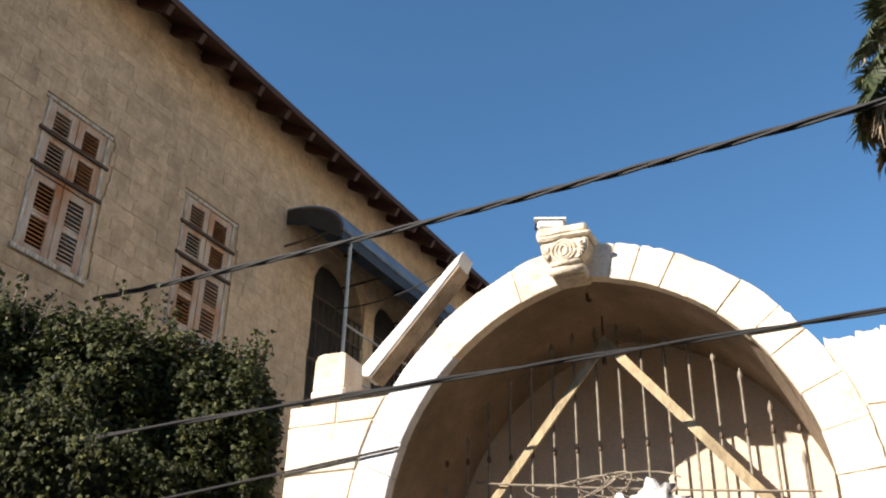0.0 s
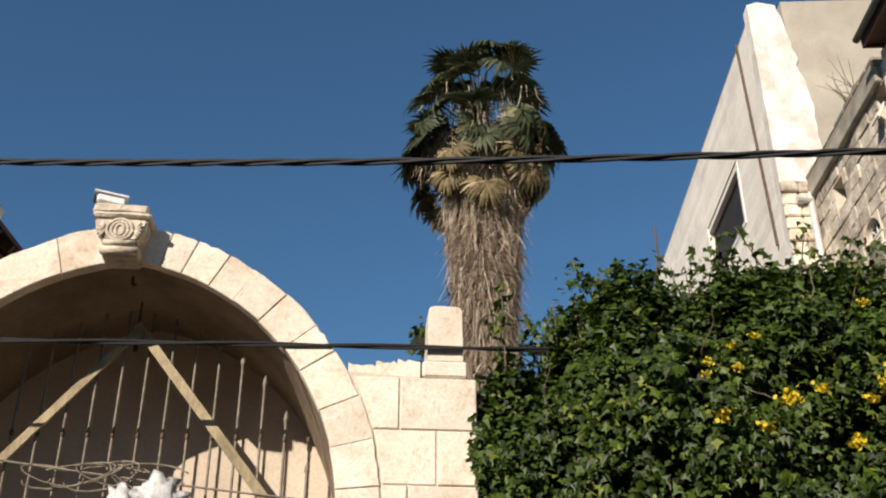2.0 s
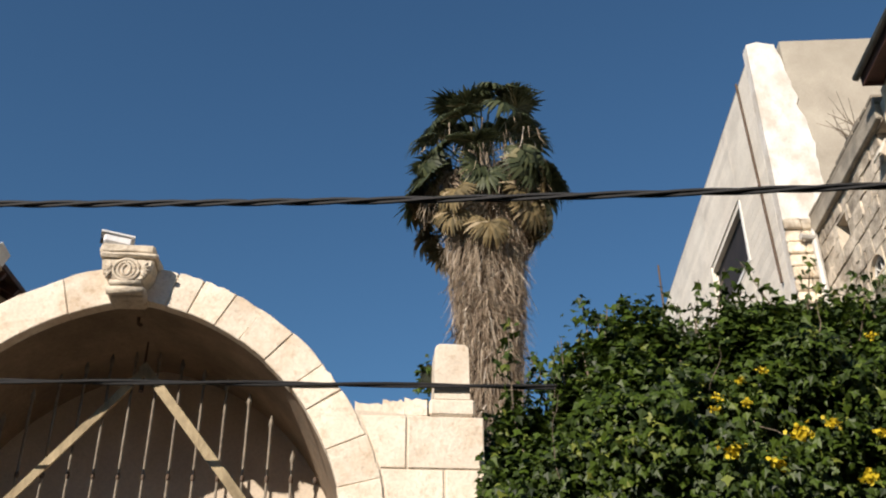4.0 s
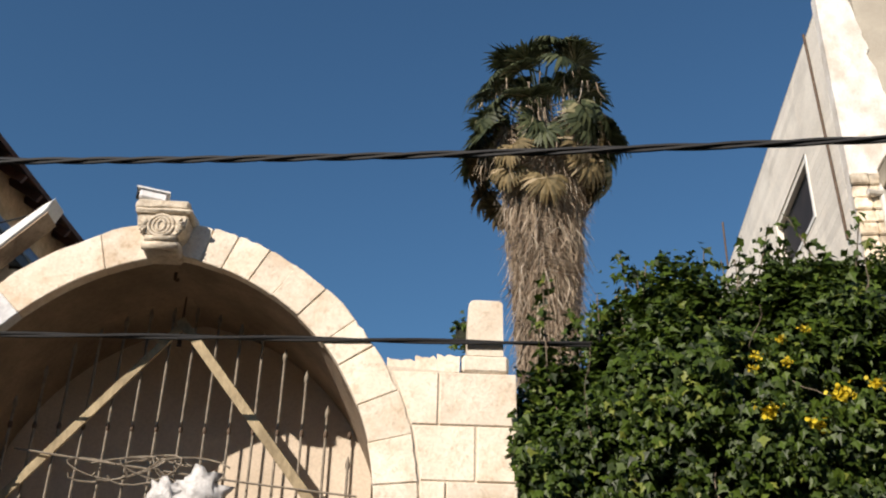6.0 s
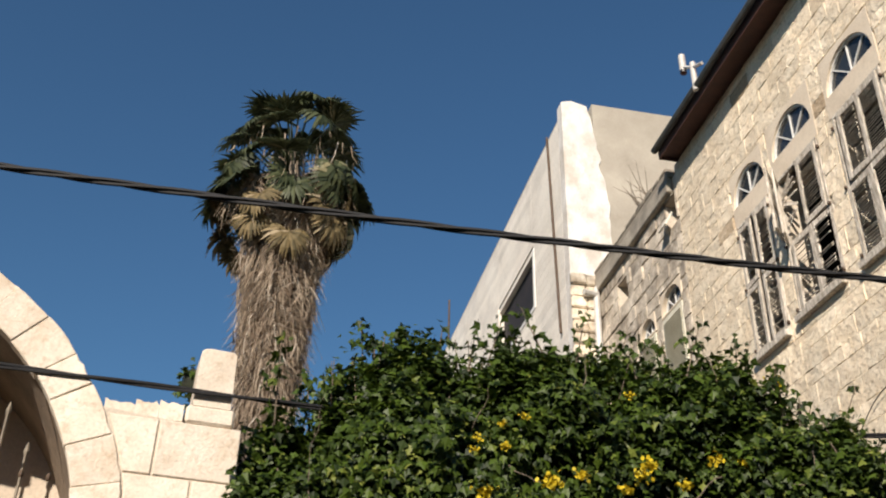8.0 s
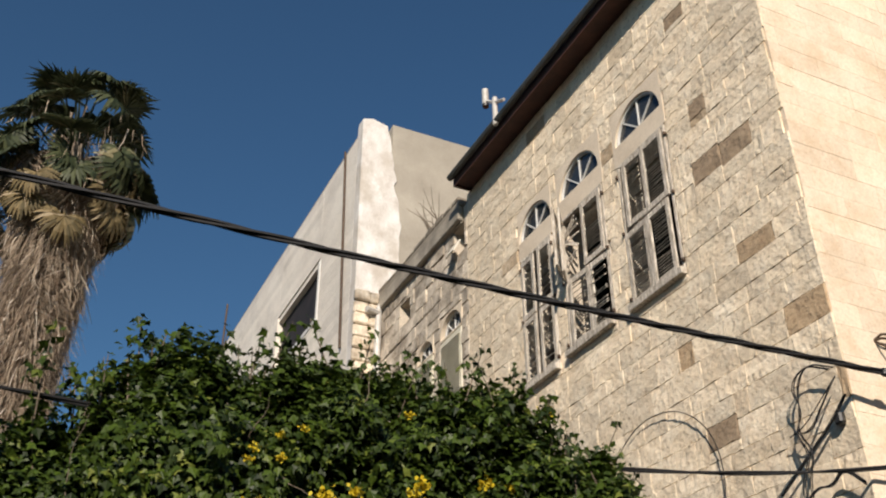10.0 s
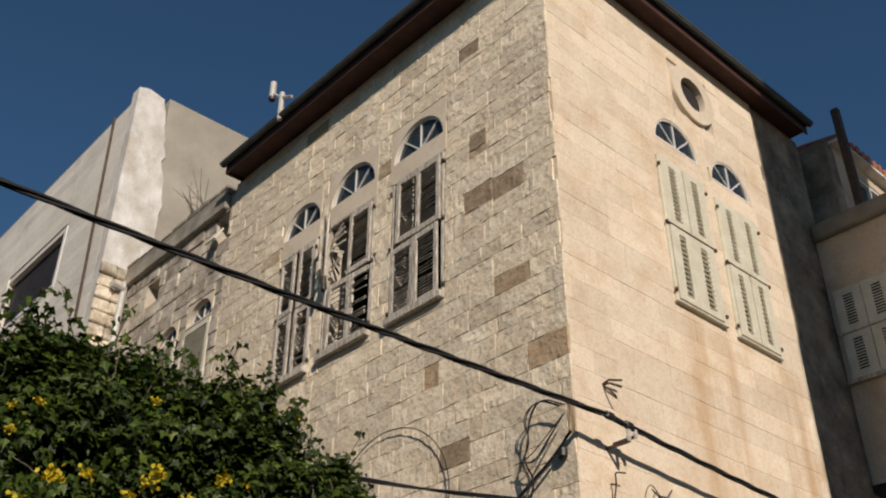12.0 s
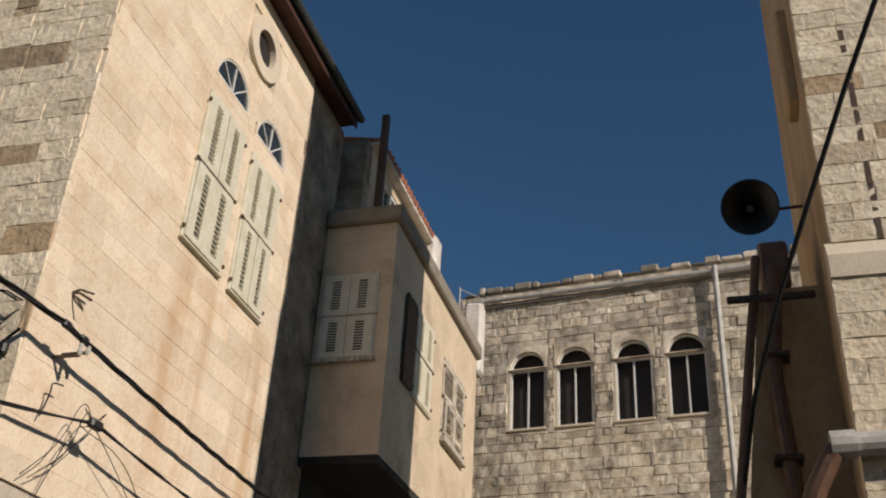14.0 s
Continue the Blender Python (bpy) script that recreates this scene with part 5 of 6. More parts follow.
curl([(0.42, -0.06, 4.75), (0.45, -0.10, 5.0), (0.40, -0.12, 5.08), (0.55, -0.14, 5.10)], 0.009, loops)
part("box", boxes((-0.09, -0.01, 0.10, 0.20, 5.18, 5.30), bevel=0.02), M_BLACK, loops, "small dark junction box", m=MH)

# bare twigs on the wing's roof edge
dead = thing("dry_twigs", "bare grey twigs growing on the old wing's roof", "plant", MH)
rng = random.Random(88)
for k in range(14):
    v0 = 9.0 + rng.uniform(-0.3, 0.3)
    d = Vector((-0.35 + rng.gauss(0, 0.3), rng.gauss(0, 0.5), 1.0)).normalized()
    a = Vector((0.0, v0, 12.6))
    m_ = a + d * 0.4 + Vector((rng.gauss(0, 0.08), rng.gauss(0, 0.08), 0))
    part("twig", tube(bmesh.new(), [a, m_, m_ + d * rng.uniform(0.2, 0.5) + Vector((0, rng.gauss(0, 0.15), 0))], [0.012, 0.008, 0.003], 5), M_TWIG, dead)

# camera mast on the house roof
mast = thing("roof_camera", "white camera on a short mast above the eaves", "camera", MH)
part("mast", tube(bmesh.new(), [(-0.45, 5.68, 12.7), (-0.45, 5.68, 13.30)], 0.05, 8), M_PVC, mast)
part("housing", tube(bmesh.new(), [(-0.45, 6.02, 13.42), (-0.45, 6.02, 13.76)], 0.06, 10), M_PVC, mast)
part("arm", tube(bmesh.new(), [(-0.45, 5.36, 13.02), (-0.45, 5.68, 13.2), (-0.45, 6.02, 13.5)], 0.03, 6), M_PVC, mast)
part("lens", tube(bmesh.new(), [(-0.45, 6.02, 13.36), (-0.45, 6.02, 13.42)], 0.06, 10), M_BLACK, mast)
for v, w0, w1 in ((13.05, 17.2, 11.5),):
    part("downpipe", tube(bmesh.new(), [(UW - 0.05, v, w0), (UW - 0.05, v - 0.4, w1)], 0.03, 6), M_IRON, white, "dark cable pipe")
part("mast", tube(bmesh.new(), [(UW + 0.1, 25.7, 17.2), (UW + 0.1, 25.7, 19.2)], 0.035, 6), M_IRON, white)
part("drain", tube(bmesh.new(), [(0.30, 11.90, 12.95), (0.16, 11.88, 12.74), (0.05, 11.85, 12.45), (0.02 - 0.12, 11.82, 12.2), (-0.12, 11.82, 9.0)], 0.075, 8), M_PVC, wing, "grey bent corner drain")
part("drain_branch", tube(bmesh.new(), [(-0.12, 11.80, 12.08), (-0.42, 11.72, 12.08)], 0.07, 8), M_PVC, wing)

rng = random.Random(61)
for k in range(7):
    z = 10.6 + 0.29 * k
    for a, w in ((UW - 0.03, 0.34), (UW + 0.32, 0.28)):
        part("quoin_stone", boxes((a, a + w + rng.uniform(-0.03, 0.03), VW - 0.12 - rng.uniform(0, 0.05), VW - 0.031, z + rng.uniform(0, 0.02), z + 0.275), bevel=0.03), M_STONE_E, white)

# wires and litter on the grille
litter = thing("snagged_plastic", "torn white plastic caught in wire on the grille", "litter")
rng = random.Random(41)
bm = bmesh.new()
bmesh.ops.create_icosphere(bm, subdivisions=3, radius=1.0)
for vt in bm.verts:
    q = vt.co * 2.3
    k = 0.75 + 0.5 * noise.noise(q) + 0.25 * noise.noise(q * 3)
    vt.co = Vector((vt.co.x * 0.22 * k, vt.co.y * 0.08 * k, vt.co.z * 0.20 * k))
part("bag", bm, M_LITTER, litter, smooth=True, m=pose(-1.28, 7.03, 3.26))
bm = bmesh.new()
bmesh.ops.create_icosphere(bm, subdivisions=3, radius=1.0)
for vt in bm.verts:
    k = 0.7 + 0.6 * noise.noise(vt.co * 2.7 + Vector((4, 1, 0)))
    vt.co = Vector((vt.co.x * 0.16 * k, vt.co.y * 0.06 * k, vt.co.z * 0.15 * k))
part("bag", bm, M_LITTER, litter, smooth=True, m=pose(-1.51, 7.03, 3.24, 0, 30, 0))
coil = thing("wire_coil", "loose galvanised wire strung across the grille", "wire")
part("wire", tube(bmesh.new(), span((-2.61, 7.05, 3.545), (-0.2, 7.05, 3.28), 0.015, 20), 0.008, 5), M_BAR, coil)
for k in range(7):
    cx, rx, rz, ph = -2.0 + 0.11 * k, rng.uniform(0.15, 0.32), rng.uniform(0.05, 0.12), rng.uniform(0, 6)
    part("wire", tube(bmesh.new(), [(cx + rx * math.cos(a + ph), 7.04 + 0.03 * math.sin(2 * a), 3.42 + rz * math.sin(a) + 0.03 * math.cos(a)) for a in (i * 0.42 for i in range(14))], 0.007, 5), M_BAR, coil)


# ---- plants ----
def leaf_cloud(points, normals, size, rng, droop=0.4):
    """Many small lobed leaves: five-cornered blades, slightly folded. Returns vertices and faces."""
    verts, faces = [], []
    for p, nrm in zip(points, normals):
        nrm = (nrm + Vector((rng.gauss(0, 0.55), rng.gauss(0, 0.55), rng.gauss(0.15, 0.5)))).normalized()
        down = Vector((rng.gauss(0, 0.5), rng.gauss(0, 0.5), -droop - rng.random()))
        ax = (down - nrm * down.dot(nrm)).normalized()
        sd = nrm.cross(ax)
        s = size * rng.uniform(0.55, 1.25)
        f = nrm * (s * rng.uniform(0.05, 0.22))
        b = len(verts)
        verts += [tuple(p - ax * s * 0.45), tuple(p + sd * s * 0.62 - ax * s * 0.05 - f), tuple(p + sd * s * 0.24 + ax * s * 0.22 - f * 0.6),
                  tuple(p + ax * s * 0.85 - f * 0.4), tuple(p - sd * s * 0.24 + ax * s * 0.22 - f * 0.6), tuple(p - sd * s * 0.62 - ax * s * 0.05 - f), tuple(p)]
        faces += [(b, b + 1, b + 2, b + 6), (b + 6, b + 2, b + 3), (b + 6, b + 3, b + 4), (b, b + 6, b + 4, b + 5)]
    return verts, faces


def interp(x, table):
    xs_, ys_ = zip(*table)
    return float(np.interp(x, xs_, ys_))


def shrub(name, label, path, tops, half, count, size, mat, seed, base=0.6, lumps=0.32, sprigs=110, stems=36, tall=()):
    """A dense rambling shrub along a path of (x, y); tops gives its height along the way (0 to 1)."""
    rng = random.Random(seed)
    th = thing(name, label, "shrub")
    path = [Vector((*p, 0)) for p in path]
    lens = [0.0]
    for a, b in zip(path, path[1:]):
        lens.append(lens[-1] + (b - a).length)

    def along(t):
        d = t * lens[-1]
        for i in range(len(path) - 1):
            if d <= lens[i + 1] or i == len(path) - 2:
                return path[i].lerp(path[i + 1], (d - lens[i]) / (lens[i + 1] - lens[i]))

    def surface(t, a, shrink=1.0):
        p = along(t)
        q = along(min(1, t + 0.01)) - along(max(0, t - 0.01))
        side = Vector((q.y, -q.x, 0)).normalized()           # towards the street
        end = min(1.0, (1 - abs(2 * t - 1)) * 6 + 0.25) ** 0.5
        h = interp(t, tops)
        rz, ry = (h - base) * 0.5, half * end
        nrm = (side * math.cos(a) + Vector((0, 0, 1)) * math.sin(a))
        pt = p + side * (ry * math.copysign(abs(math.cos(a)) ** 0.7, math.cos(a))) + Vector((0, 0, base + rz + rz * math.copysign(abs(math.sin(a)) ** 0.55, math.sin(a))))
        bump = noise.noise(pt * 1.3) * lumps + noise.noise(pt * 3.1) * lumps * 0.5 + noise.noise(pt * 6.0) * lumps * 0.55
        return pt * 1.0 + nrm * bump - nrm * (1 - shrink) * half, nrm

    pts, nrm = [], []
    for k in range(count):
        t, a = rng.random(), radians(rng.triangular(-60, 150, 35))
        p, n_ = surface(t, a)
        deep = rng.random()
        if noise.noise(p * 4.2 + Vector((7, 3, 1))) < -0.22 and deep < 0.45:
            continue
        p = p - n_ * (deep ** 1.6) * 0.5 + Vector((rng.gauss(0, 0.03), rng.gauss(0, 0.03), rng.gauss(0, 0.03)))
        pts.append(p)
        nrm.append(n_)
    # sprigs that stand out of the crown
    sprig_lines = []
    for k in range(sprigs):
        t = rng.random()
        p, n_ = surface(t, radians(rng.uniform(55, 115)))
        d = (n_ * 0.4 + Vector((rng.gauss(0, 0.35), rng.gauss(0, 0.35), 1))).normalized()
        ln = rng.uniform(0.10, 0.42) * (1.5 if rng.random() < 0.15 else 1)
        sprig_lines.append((p - d * 0.15, p + d * ln))
        for i in range(int(10 + ln * 42)):
            s_ = rng.random()
            pts.append(p + d * ln * s_ + Vector((rng.gauss(0, 0.05), rng.gauss(0, 0.05), rng.gauss(0, 0.05))) * (1.2 - s_ * 0.6))
            nrm.append(Vector((rng.gauss(0, 1), rng.gauss(-0.5, 1), rng.gauss(0.4, 0.6))).normalized())
    for x, y, z0, z1 in tall:                                # long shoots above the crown
        a, b = Vector((x, y, z0)), Vector((x + rng.gauss(0, 0.05), y + rng.gauss(0, 0.05), z1))
        sprig_lines.append((a, b))
        for i in range(int((z1 - z0) * 130)):
            s_ = rng.random()
            pts.append(a.lerp(b, s_) + Vector((rng.gauss(0, 0.075), rng.gauss(0, 0.06), rng.gauss(0, 0.03))) * (1.15 - 0.5 * s_))
            nrm.append(Vector((rng.gauss(0, 1), rng.gauss(-0.5, 1), rng.gauss(0.4, 0.6))).normalized())
    v_, f_ = leaf_cloud(pts, nrm, size, rng)
    fol = from_lists("foliage", v_, f_, mat, th)
    fol["kind"] = "stuff"
    # added core sheet, coloured near-black for the shade between the leaves
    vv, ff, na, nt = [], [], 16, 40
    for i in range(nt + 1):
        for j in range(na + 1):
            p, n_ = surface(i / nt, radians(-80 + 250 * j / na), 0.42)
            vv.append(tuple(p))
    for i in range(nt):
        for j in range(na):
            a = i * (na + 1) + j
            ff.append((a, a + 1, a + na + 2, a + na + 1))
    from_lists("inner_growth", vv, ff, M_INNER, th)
    bm = bmesh.new()
    for a, b in sprig_lines:
        tube(bm, [a, b], [0.008, 0.003], 4, cap=False)
    for k in range(stems):
        p, n_ = surface(rng.random(), radians(rng.uniform(-50, 60)))
        q = p + n_ * rng.uniform(-0.08, 0.03)
        d = Vector((rng.gauss(0, 0.5), rng.gauss(0, 0.2), rng.gauss(0, 1))).normalized()
        ln, line = rng.uniform(0.2, 0.6), [q]
        for i in range(6):
            d = (d + Vector((rng.gauss(0, 0.28), rng.gauss(0, 0.12), rng.gauss(-0.04, 0.28)))).normalized()
            line.append(line[-1] + d * ln / 6)
        tube(bm, line, [0.005 - 0.0005 * i for i in range(7)], 4, cap=False)
    ob = part("twig", bm, M_TWIG, th)
    ob["kind"] = "stuff"
    return th, surface


ivy, ivy_at = shrub("flowering_climber", "dense green climbing shrub dotted with yellow flower heads", [(0.90, 6.95), (2.2, 6.75), (3.6, 6.55), (4.9, 6.2), (5.75, 5.85)],
                    [(0.0, 3.9), (0.06, 4.1), (0.13, 4.5), (0.3, 4.78), (0.55, 4.85), (0.75, 4.68), (0.92, 4.3), (1.0, 3.4)], 0.75, 110000, 0.058, M_LEAF, 5, base=0.8, lumps=0.40, stems=60, tall=[(1.72, 6.7, 4.55, 5.08), (1.80, 6.7, 4.5, 4.92), (1.88, 6.72, 4.5, 4.85), (1.95, 6.7, 4.45, 4.75), (2.55, 6.7, 4.7, 5.02), (3.3, 6.6, 4.75, 5.10), (3.42, 6.6, 4.75, 5.02), (4.4, 6.4, 4.7, 5.0)])
rng = random.Random(9)
HEADS = [(2.905, 3.807), (3.117, 3.846), (3.455, 3.791), (3.651, 3.997), (3.577, 3.926), (4.191, 4.112), (4.455, 4.126), (2.71, 4.223), (2.541, 4.145), (2.357, 4.018), (3.54, 4.511),
         (4.824, 4.834), (2.417, 3.68), (3.932, 3.891), (2.56, 3.988), (2.41, 3.652), (2.889, 3.771), (2.693, 3.581), (2.33, 3.93), (4.6, 3.75), (4.05, 3.55), (3.3, 3.5), (4.9, 3.9)]
PALE = {(2.71, 4.223), (2.541, 4.145), (2.357, 4.018), (2.56, 3.988), (3.54, 4.511), (2.417, 3.68), (2.33, 3.93)}
for fx, fz in HEADS:
    big = 0.5 if (fx, fz) in PALE else rng.uniform(0.72, 0.9)
    eye, aim = Vector((0.08, 0.16, 1.64)), Vector((fx, 6.05, fz))
    t = min(0.98, max(0.05, (fx - 0.9) / 4.6))
    front = ivy_at(t, radians(max(-30, min(60, (fz - 2.9) * 28))))[0]
    p = eye.lerp(aim, min(1.06, max(0.94, (front.y - 0.22) / 6.05)))
    head = bmesh.new()
    for i in range(34):
        q = Vector((rng.gauss(0, 0.036), rng.gauss(0, 0.022), rng.gauss(0, 0.024))) * big
        m_ = Matrix.Translation(q) @ Matrix.Rotation(rng.uniform(0, 6.3), 4, Vector((rng.gauss(0, 1), rng.gauss(0, 1), rng.gauss(0, 1))).normalized())
        bmesh.ops.create_circle(head, cap_ends=True, segments=6, radius=0.019 * big, matrix=m_)
    part("flower_head", head, M_FLOWER, ivy, m=Matrix.Translation(p))
shrub("grey_green_bush", "olive-green bush growing in front of the shaded house", [(-9.0, 5.6), (-7.6, 6.4), (-6.3, 7.3), (-5.2, 8.2)],
      [(0.0, 5.6), (0.3, 5.6), (0.6, 5.45), (0.8, 5.3), (1.0, 4.9)], 0.8, 70000, 0.05, M_LEAF_DIM, 15, base=0.8, stems=6, sprigs=60)


def fan_frond(name, mat, seed, radius=0.95, fold=0.35, droop=0.5, n=24, wide=115, pet=1.0, width=0.055, tip=0.0):
    """A fan leaf: petiole along +x from the origin, then narrow folded segments with split, drooping tips."""
    rng = random.Random(seed)
    verts, faces = [], []

    def strip(pts, widths, up):
        b = len(verts)
        for p, w in zip(pts, widths):
            verts.append(tuple(p - up * w))
            verts.append(tuple(p + Vector((0, 0, w * fold))))
            verts.append(tuple(p + up * w))
        for i in range(len(pts) - 1):
            a = b + i * 3
            faces.extend([(a, a + 1, a + 4, a + 3), (a + 1, a + 2, a + 5, a + 4)])

    strip([Vector((0, 0, 0)), Vector((pet * 0.5, 0, 0.05)), Vector((pet, 0, 0.0))], [0.035, 0.024, 0.02], Vector((0, 1, 0)))
    for k in range(n):
        a = radians(-wide + 2 * wide * k / (n - 1)) + rng.gauss(0, 0.03)
        r = radius * (0.72 + 0.28 * math.cos(a * 0.7)) * rng.uniform(0.85, 1.08)
        d, sd = Vector((math.cos(a), math.sin(a), 0)), Vector((-math.sin(a), math.cos(a), 0))
        pts = []
        lean = Matrix.Rotation(radians(tip), 3, "Y")
        for s_ in (0.0, 0.4, 0.7, 1.0):
            sag = -droop * r * max(0, s_ - 0.4) ** 1.4 * 1.6 + rng.gauss(0, 0.012)
            pts.append(Vector((pet, 0, 0)) + lean @ (d * (r * s_ * (1 - 0.2 * droop * s_ * s_)) + Vector((0, 0, sag + 0.16 * abs(math.sin(a)) * s_))))
        strip(pts, [0.012, width, width * 0.75, 0.004], lean @ sd)
    me = bpy.data.meshes.new(name)
    me.from_pydata(verts, [], faces)
    me.materials.append(mat)
    return me


palm = thing("fan_palm", "tall fan palm with a skirt of dead hanging fronds", "palm tree", pose(3.14, 21.3, 0.1))
rng = random.Random(31)
part("trunk", tube(bmesh.new(), [(0.05, 0, -0.3), (0.03, 0, 5), (0, 0, 10), (0.05, 0, 15), (0.0, 0, 16.8)], [0.5, 0.44, 0.46, 0.45, 0.16], 14), M_TWIG, palm, smooth=True)
F_GREEN = [fan_frond("frond", M_PALM, 200 + i, 0.70, droop=0.25 + 0.15 * i, n=26, wide=130, pet=1.2, width=0.052, tip=30 + 12 * i) for i in range(4)]
F_OLD = [fan_frond("yellow_frond", M_PALM_OLD, 300 + i, 0.68, droop=0.5, wide=105, pet=1.05, width=0.044, tip=25 + 10 * i) for i in range(3)]
F_DEAD = [fan_frond("dead_frond", M_SKIRT, 400 + i, 0.9, fold=0.6, droop=1.0 + 0.2 * i, n=20, wide=60, pet=0.7, width=0.02, tip=15) for i in range(4)]


def frond(name, meshes, az, z, lift, scale, spread=0.35, root=0.14):
    ob = new(name, rng.choice(meshes))
    ob.parent = palm
    ob.matrix_basis = Matrix.Translation((root * math.cos(az), root * math.sin(az), z)) @ Matrix.Rotation(az, 4, "Z") @ Matrix.Rotation(radians(-lift), 4, "Y") @ Matrix.Rotation(rng.gauss(0, spread), 4, "X") @ Matrix.Scale(scale * (1.12 if name == "frond" else 1.04), 4)


for k in range(30):
    q = k / 30
    frond("frond", F_GREEN, k * 2.39996 + rng.uniform(-0.4, 0.4), 17.25 - 0.7 * q, 74 - 52 * q ** 0.8 + rng.uniform(-12, 12), rng.uniform(0.85, 1.1))
for az in (2.6, 2.9, 3.3, 3.7, 0.1, -0.4, 0.5, -0.9, 4.4, 1.6):       # separate tufts lower down the crown
    for k in range(4):
        frond("frond", F_GREEN, az + rng.uniform(-0.22, 0.22), rng.uniform(15.3, 16.1), rng.uniform(-22, 26), rng.uniform(0.95, 1.2))
for k in range(22):
    frond("yellow_frond", F_OLD, k * 2.39996 + rng.uniform(-0.4, 0.4), rng.uniform(14.7, 16.2), rng.uniform(-52, -14), rng.uniform(1.0, 1.25), 0.4, 0.3)
for k in range(26):
    frond("dead_frond", F_DEAD, k * 2.39996 + rng.uniform(-0.4, 0.4), rng.uniform(15.2, 16.6), rng.uniform(-50, 6), rng.uniform(0.8, 1.15), 0.5, 0.25)
for k in range(52):
    frond("dead_frond", F_DEAD, k * 2.39996 + rng.uniform(-0.4, 0.4), rng.uniform(14.4, 16.6), rng.uniform(-78, -34), rng.uniform(0.7, 1.0), 0.5, 0.25)
for k in range(90):
    q = k / 90
    frond("dead_frond", F_DEAD, k * 2.39996 + rng.uniform(-0.4, 0.4), 15.6 - 3.6 * q + rng.uniform(-0.2, 0.2), -rng.uniform(66, 82) - 5 * q, rng.uniform(0.65, 0.95), 0.6, 0.42)
# matted skirt of hanging strips
verts, faces = [], []
for k in range(9000):
    az, z = rng.uniform(0, 2 * math.pi), rng.uniform(9.6, 15.2)
    r = interp(z, [(9.6, 0.55), (11, 0.64), (13, 0.78), (15.2, 0.92)]) * rng.uniform(0.72, 1.1)
    ln, w = rng.uniform(0.25, 0.85), rng.uniform(0.004, 0.018)
    out, sd = Vector((math.cos(az), math.sin(az), 0)), Vector((-math.sin(az), math.cos(az), 0))
    sway, kick = rng.gauss(0, 0.16), (rng.uniform(0.1, 0.4) if rng.random() < 0.25 else 0.0)
    tw = (sd * math.cos(sway * 7) + out * math.sin(sway * 7)) * w
    b = len(verts)
    for s_ in (0.0, 0.35, 0.7, 1.0):
        p = out * (r + 0.10 * math.sin(s_ * 3) + kick * s_ * s_) + sd * (sway * s_) + Vector((0, 0, z - ln * s_))
        ww = tw * (1 - 0.75 * s_)
        verts += [tuple(p - ww), tuple(p + ww)]
    faces += [(b + 2 * i, b + 2 * i + 1, b + 2 * i + 3, b + 2 * i + 2) for i in range(3)]
ob = from_lists("skirt", verts, faces, M_SKIRT, palm, "matted skirt of dead leaf strips")
ob["kind"] = "stuff"
# pale dry threads hanging through the crown
verts, faces = [], []
for k in range(620):
    az, z, r = rng.uniform(0, 2 * math.pi), rng.uniform(14.8, 17.2), 0.5 + 1.15 * rng.random() ** 1.3
    p, out = Vector((r * math.cos(az), r * math.sin(az), z)), Vector((math.cos(az), math.sin(az), 0))
    ln, w, b = rng.uniform(0.25, 0.8), rng.uniform(0.006, 0.02), len(verts)
    sd = Vector((rng.gauss(0, 1), rng.gauss(0, 1), 0)).normalized() * w
    bend = Vector((rng.gauss(0, 0.12), rng.gauss(0, 0.12), 0)) + out * rng.uniform(0, 0.15)
    for s_ in (0.0, 0.5, 1.0):
        q = p + bend * s_ * s_ - Vector((0, 0, ln * s_))
        verts += [tuple(q - sd * (1 - 0.7 * s_)), tuple(q + sd * (1 - 0.7 * s_))]
    faces += [(b, b + 1, b + 3, b + 2), (b + 2, b + 3, b + 5, b + 4)]
ob = from_lists("dry_thread", verts, faces, M_SKIRT, palm, "pale dry threads of old fronds")
ob["kind"] = "stuff"
# small plant growing on the gate post
sprout, _ = shrub("wall_sprout", "small green sprout on the gate post", [(0.46, 6.95), (0.58, 6.95)], [(0, 4.58), (0.5, 4.62), (1, 4.58)], 0.04, 70, 0.05, M_LEAF, 55, base=4.4, lumps=0.03, sprigs=0, stems=1)

# ---- masonry, stone by stone ----
rng = random.Random(17)
ROUGH = [block_mesh("rough_stone", M_STONE_A, 0.05, 500 + i, 4, 3, 0.012, 0.03) for i in range(9)]
SOOTY = [(0.53, 1.05, 8.79, 9.11), (1.06, 1.58, 8.83, 9.16), (1.53, 2.04, 5.55, 5.83), (1.15, 1.47, 9.78, 10.03), (1.25, 1.66, 11.50, 11.72)]
cells = course_cells(rng, -7.7, -0.004, 4.1, TOP, 0.28, 0.46, keep_a + [(-b, -a, c, d) for a, b, c, d in SOOTY], 0.3, gap=0.004)
cells.sort(key=lambda c: -c[1] + 0.2 * abs(c[2] - 8))
lay_stones(wall_a, cells, ROUGH, Matrix(), 0.13, rng, 0.004)
DARKS = [block_mesh("sooty_stone", M_DARKSTONE, 0.06, 590 + i, 4, 3, 0.012, 0.03) for i in range(3)]
lay_stones(wall_a, [(-b + 0.003, -a - 0.003, c, d) for a, b, c, d in SOOTY], DARKS, Matrix(), 0.13, rng, 0.002)
SMOOTH = [block_mesh("ashlar", M_STONE_B, 0.012, 520 + i, 1, 1, 0.008, 0.016) for i in range(4)]
cells = course_cells(rng, 0.02, 5.1, 4.1, TOP, 0.30, 0.80, keep_b, 0.12, gap=0.002)
lay_stones(wall_b, cells, SMOOTH, Matrix(), 0.10, rng, 0.0025)
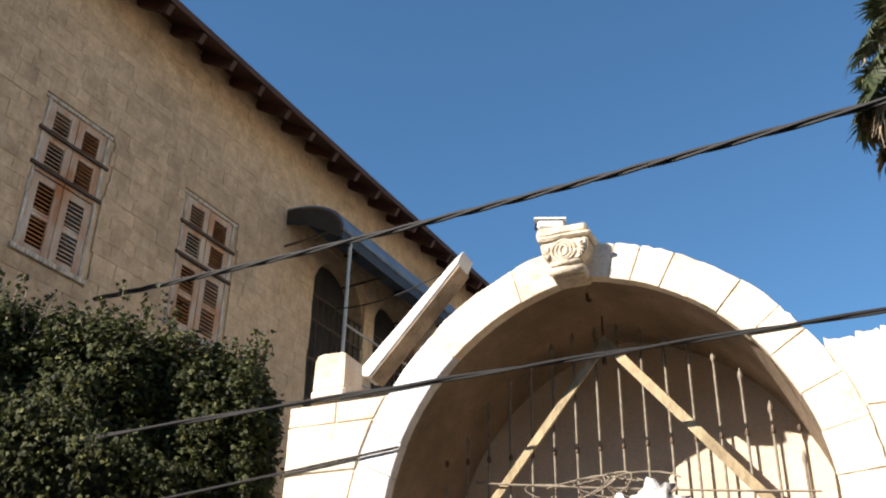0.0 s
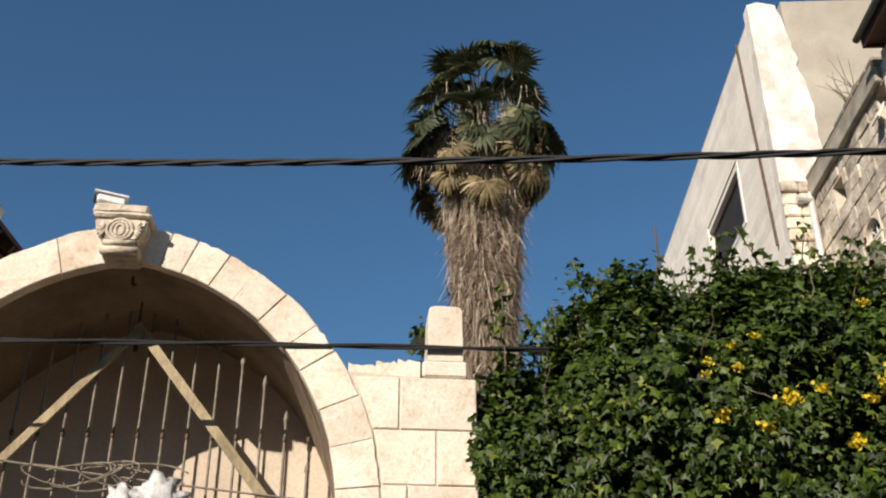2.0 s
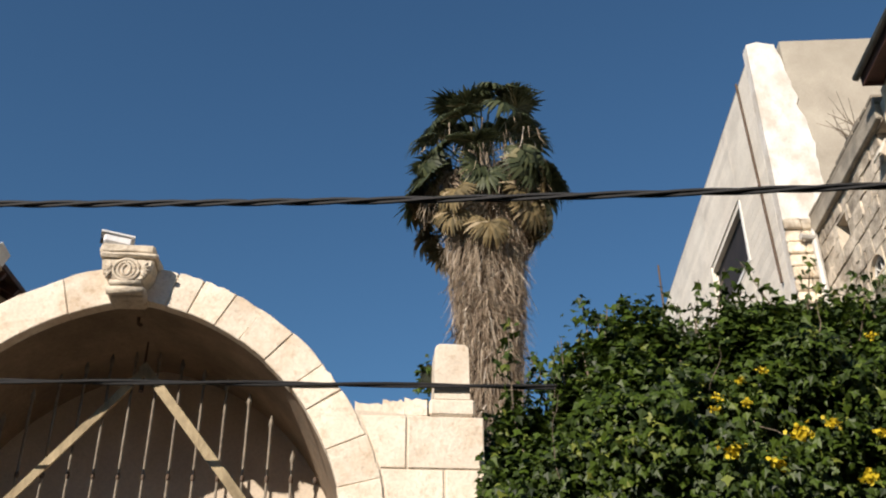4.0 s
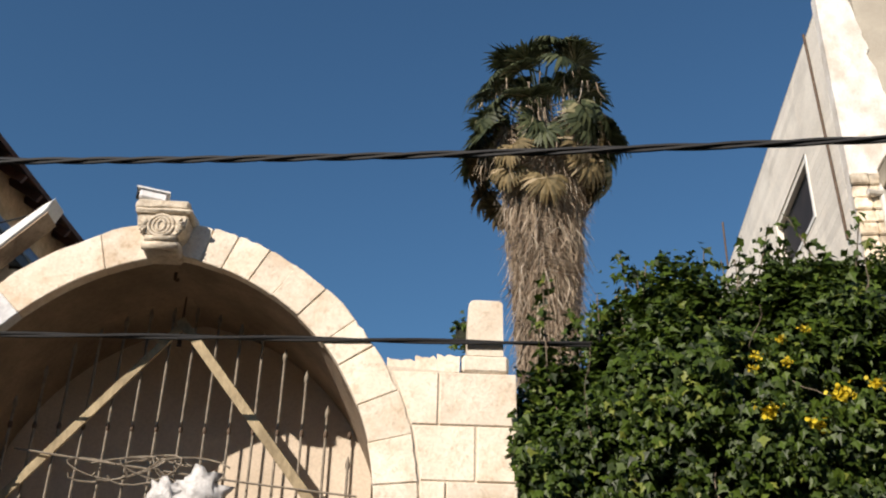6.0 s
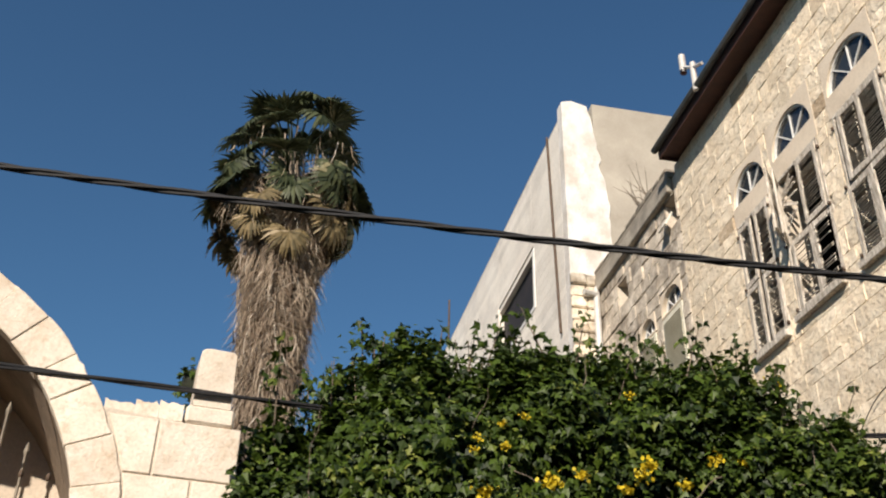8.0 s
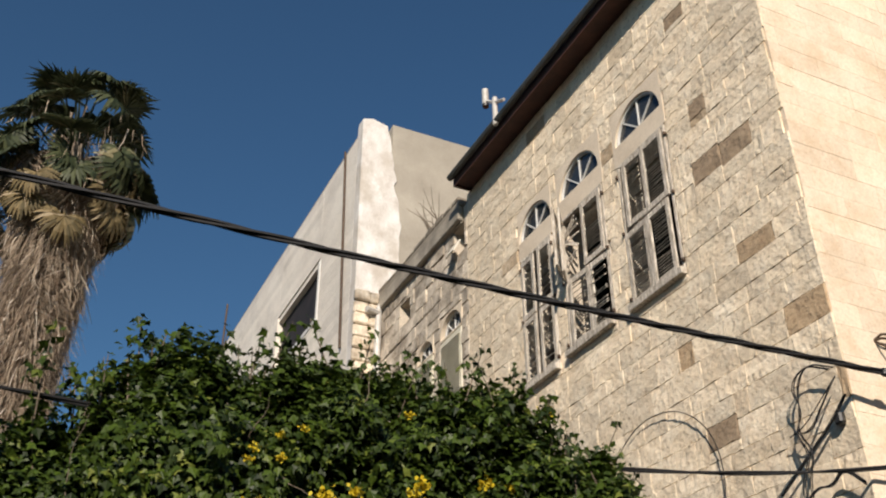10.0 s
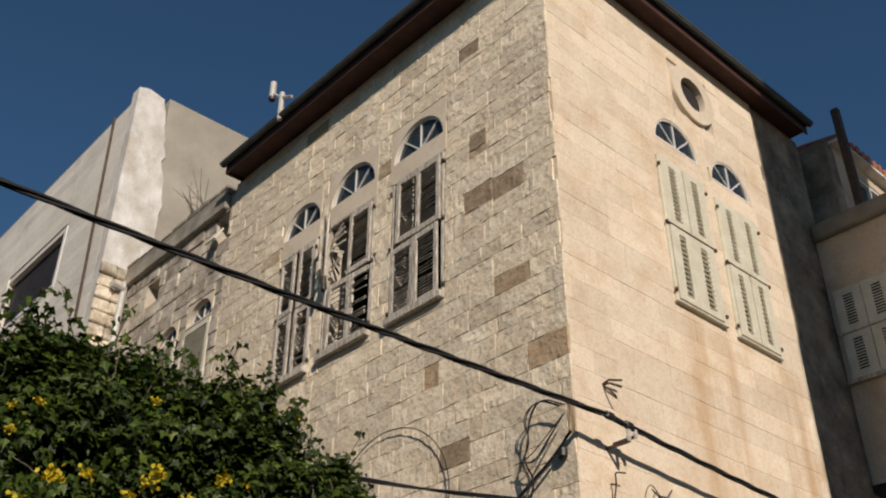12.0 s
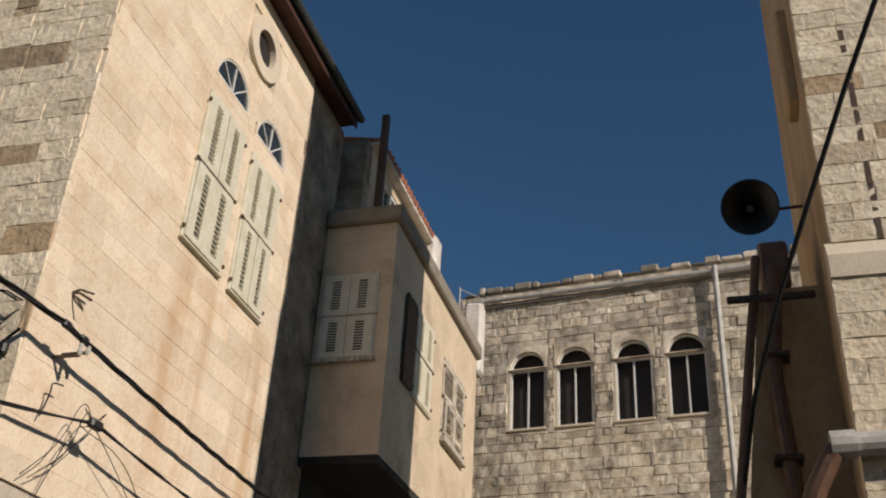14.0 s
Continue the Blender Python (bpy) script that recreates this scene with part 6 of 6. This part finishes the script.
WINGS = [block_mesh("wing_stone", M_STONE_E, 0.07, 540 + i, 3, 2, 0.03, 0.05) for i in range(8)]
keep_w = [(*to_a(c - r - 0.03, c + r + 0.03), 8.75, zs + r + 0.03) for c, hw, z0, z1, zs, r in WIN_W] + [(*to_a(a, b), c, d) for a, b, c, d in OPEN_W]
GREYS = [block_mesh("wing_stone", M_STONE_W, 0.07, 640 + i, 3, 2, 0.03, 0.03) for i in range(5)]
lay_stones(wall_w, course_cells(rng, -11.95, -7.71, 8.4, 12.16, 0.28, 0.42, keep_w, 0.2), GREYS, Matrix(), 0.13, rng, 0.02)
keep_e = [(*to_a(c - r - 0.06, c + r + 0.06), 9.45, 11.55) for c, r in WIN_E]
wall_e = [o for o in endb.children if o.name.startswith("wall")][0]
cells = course_cells(rng, -1.35, 7.4, 6.8, 13.05, 0.215, 0.33, keep_e, 0.45, gap=0.006)
cells.sort(key=lambda c: -c[3])
lay_stones(wall_e, cells, WINGS, Matrix(), 0.14, rng, 0.012)
TOWERS = [block_mesh("tower_stone", M_STONE_A, 0.04, 560 + i, 3, 2, 0.015, 0.02) for i in range(5)]
wall_t = [o for o in tower.children if o.name.startswith("wall")][0]
lay_stones(wall_t, course_cells(rng, 0.0, 1.0, 6.30, 12.5, 0.21, 0.6, [], 0.12, gap=0.004), TOWERS, FACE_A, 0.12, rng, 0.004)
lay_stones(wall_t, course_cells(rng, -0.05, 1.0, 2.8, 5.9, 0.21, 0.6, [], 0.12, gap=0.004), TOWERS, Matrix.Translation((-0.08, 0, 0)) @ FACE_A, 0.19, rng, 0.004, name="stone")
RUBBLE = [block_mesh("rubble_stone", M_STONE_LEFT, 0.05, 580 + i, 3, 2, 0.02, 0.015) for i in range(9)]
keep_l = [(c - w - 0.06, c + w + 0.06, z0 - 0.08, z1 + 0.02) for c, w, z0, z1 in WIN_L] + [(5.80, 7.40, 5.9, 9.75), (7.75, 9.35, 5.9, 9.75)]
cells = course_cells(rng, -1.19, 13.0, 5.2, 11.35, 0.19, 0.27, keep_l, 0.45, gap=0.001)
cells.sort(key=lambda c: c[0])
lay_stones(wall_l, cells, RUBBLE, Matrix.Translation((0, -0.03, 0)), 0.12, rng, 0.005)
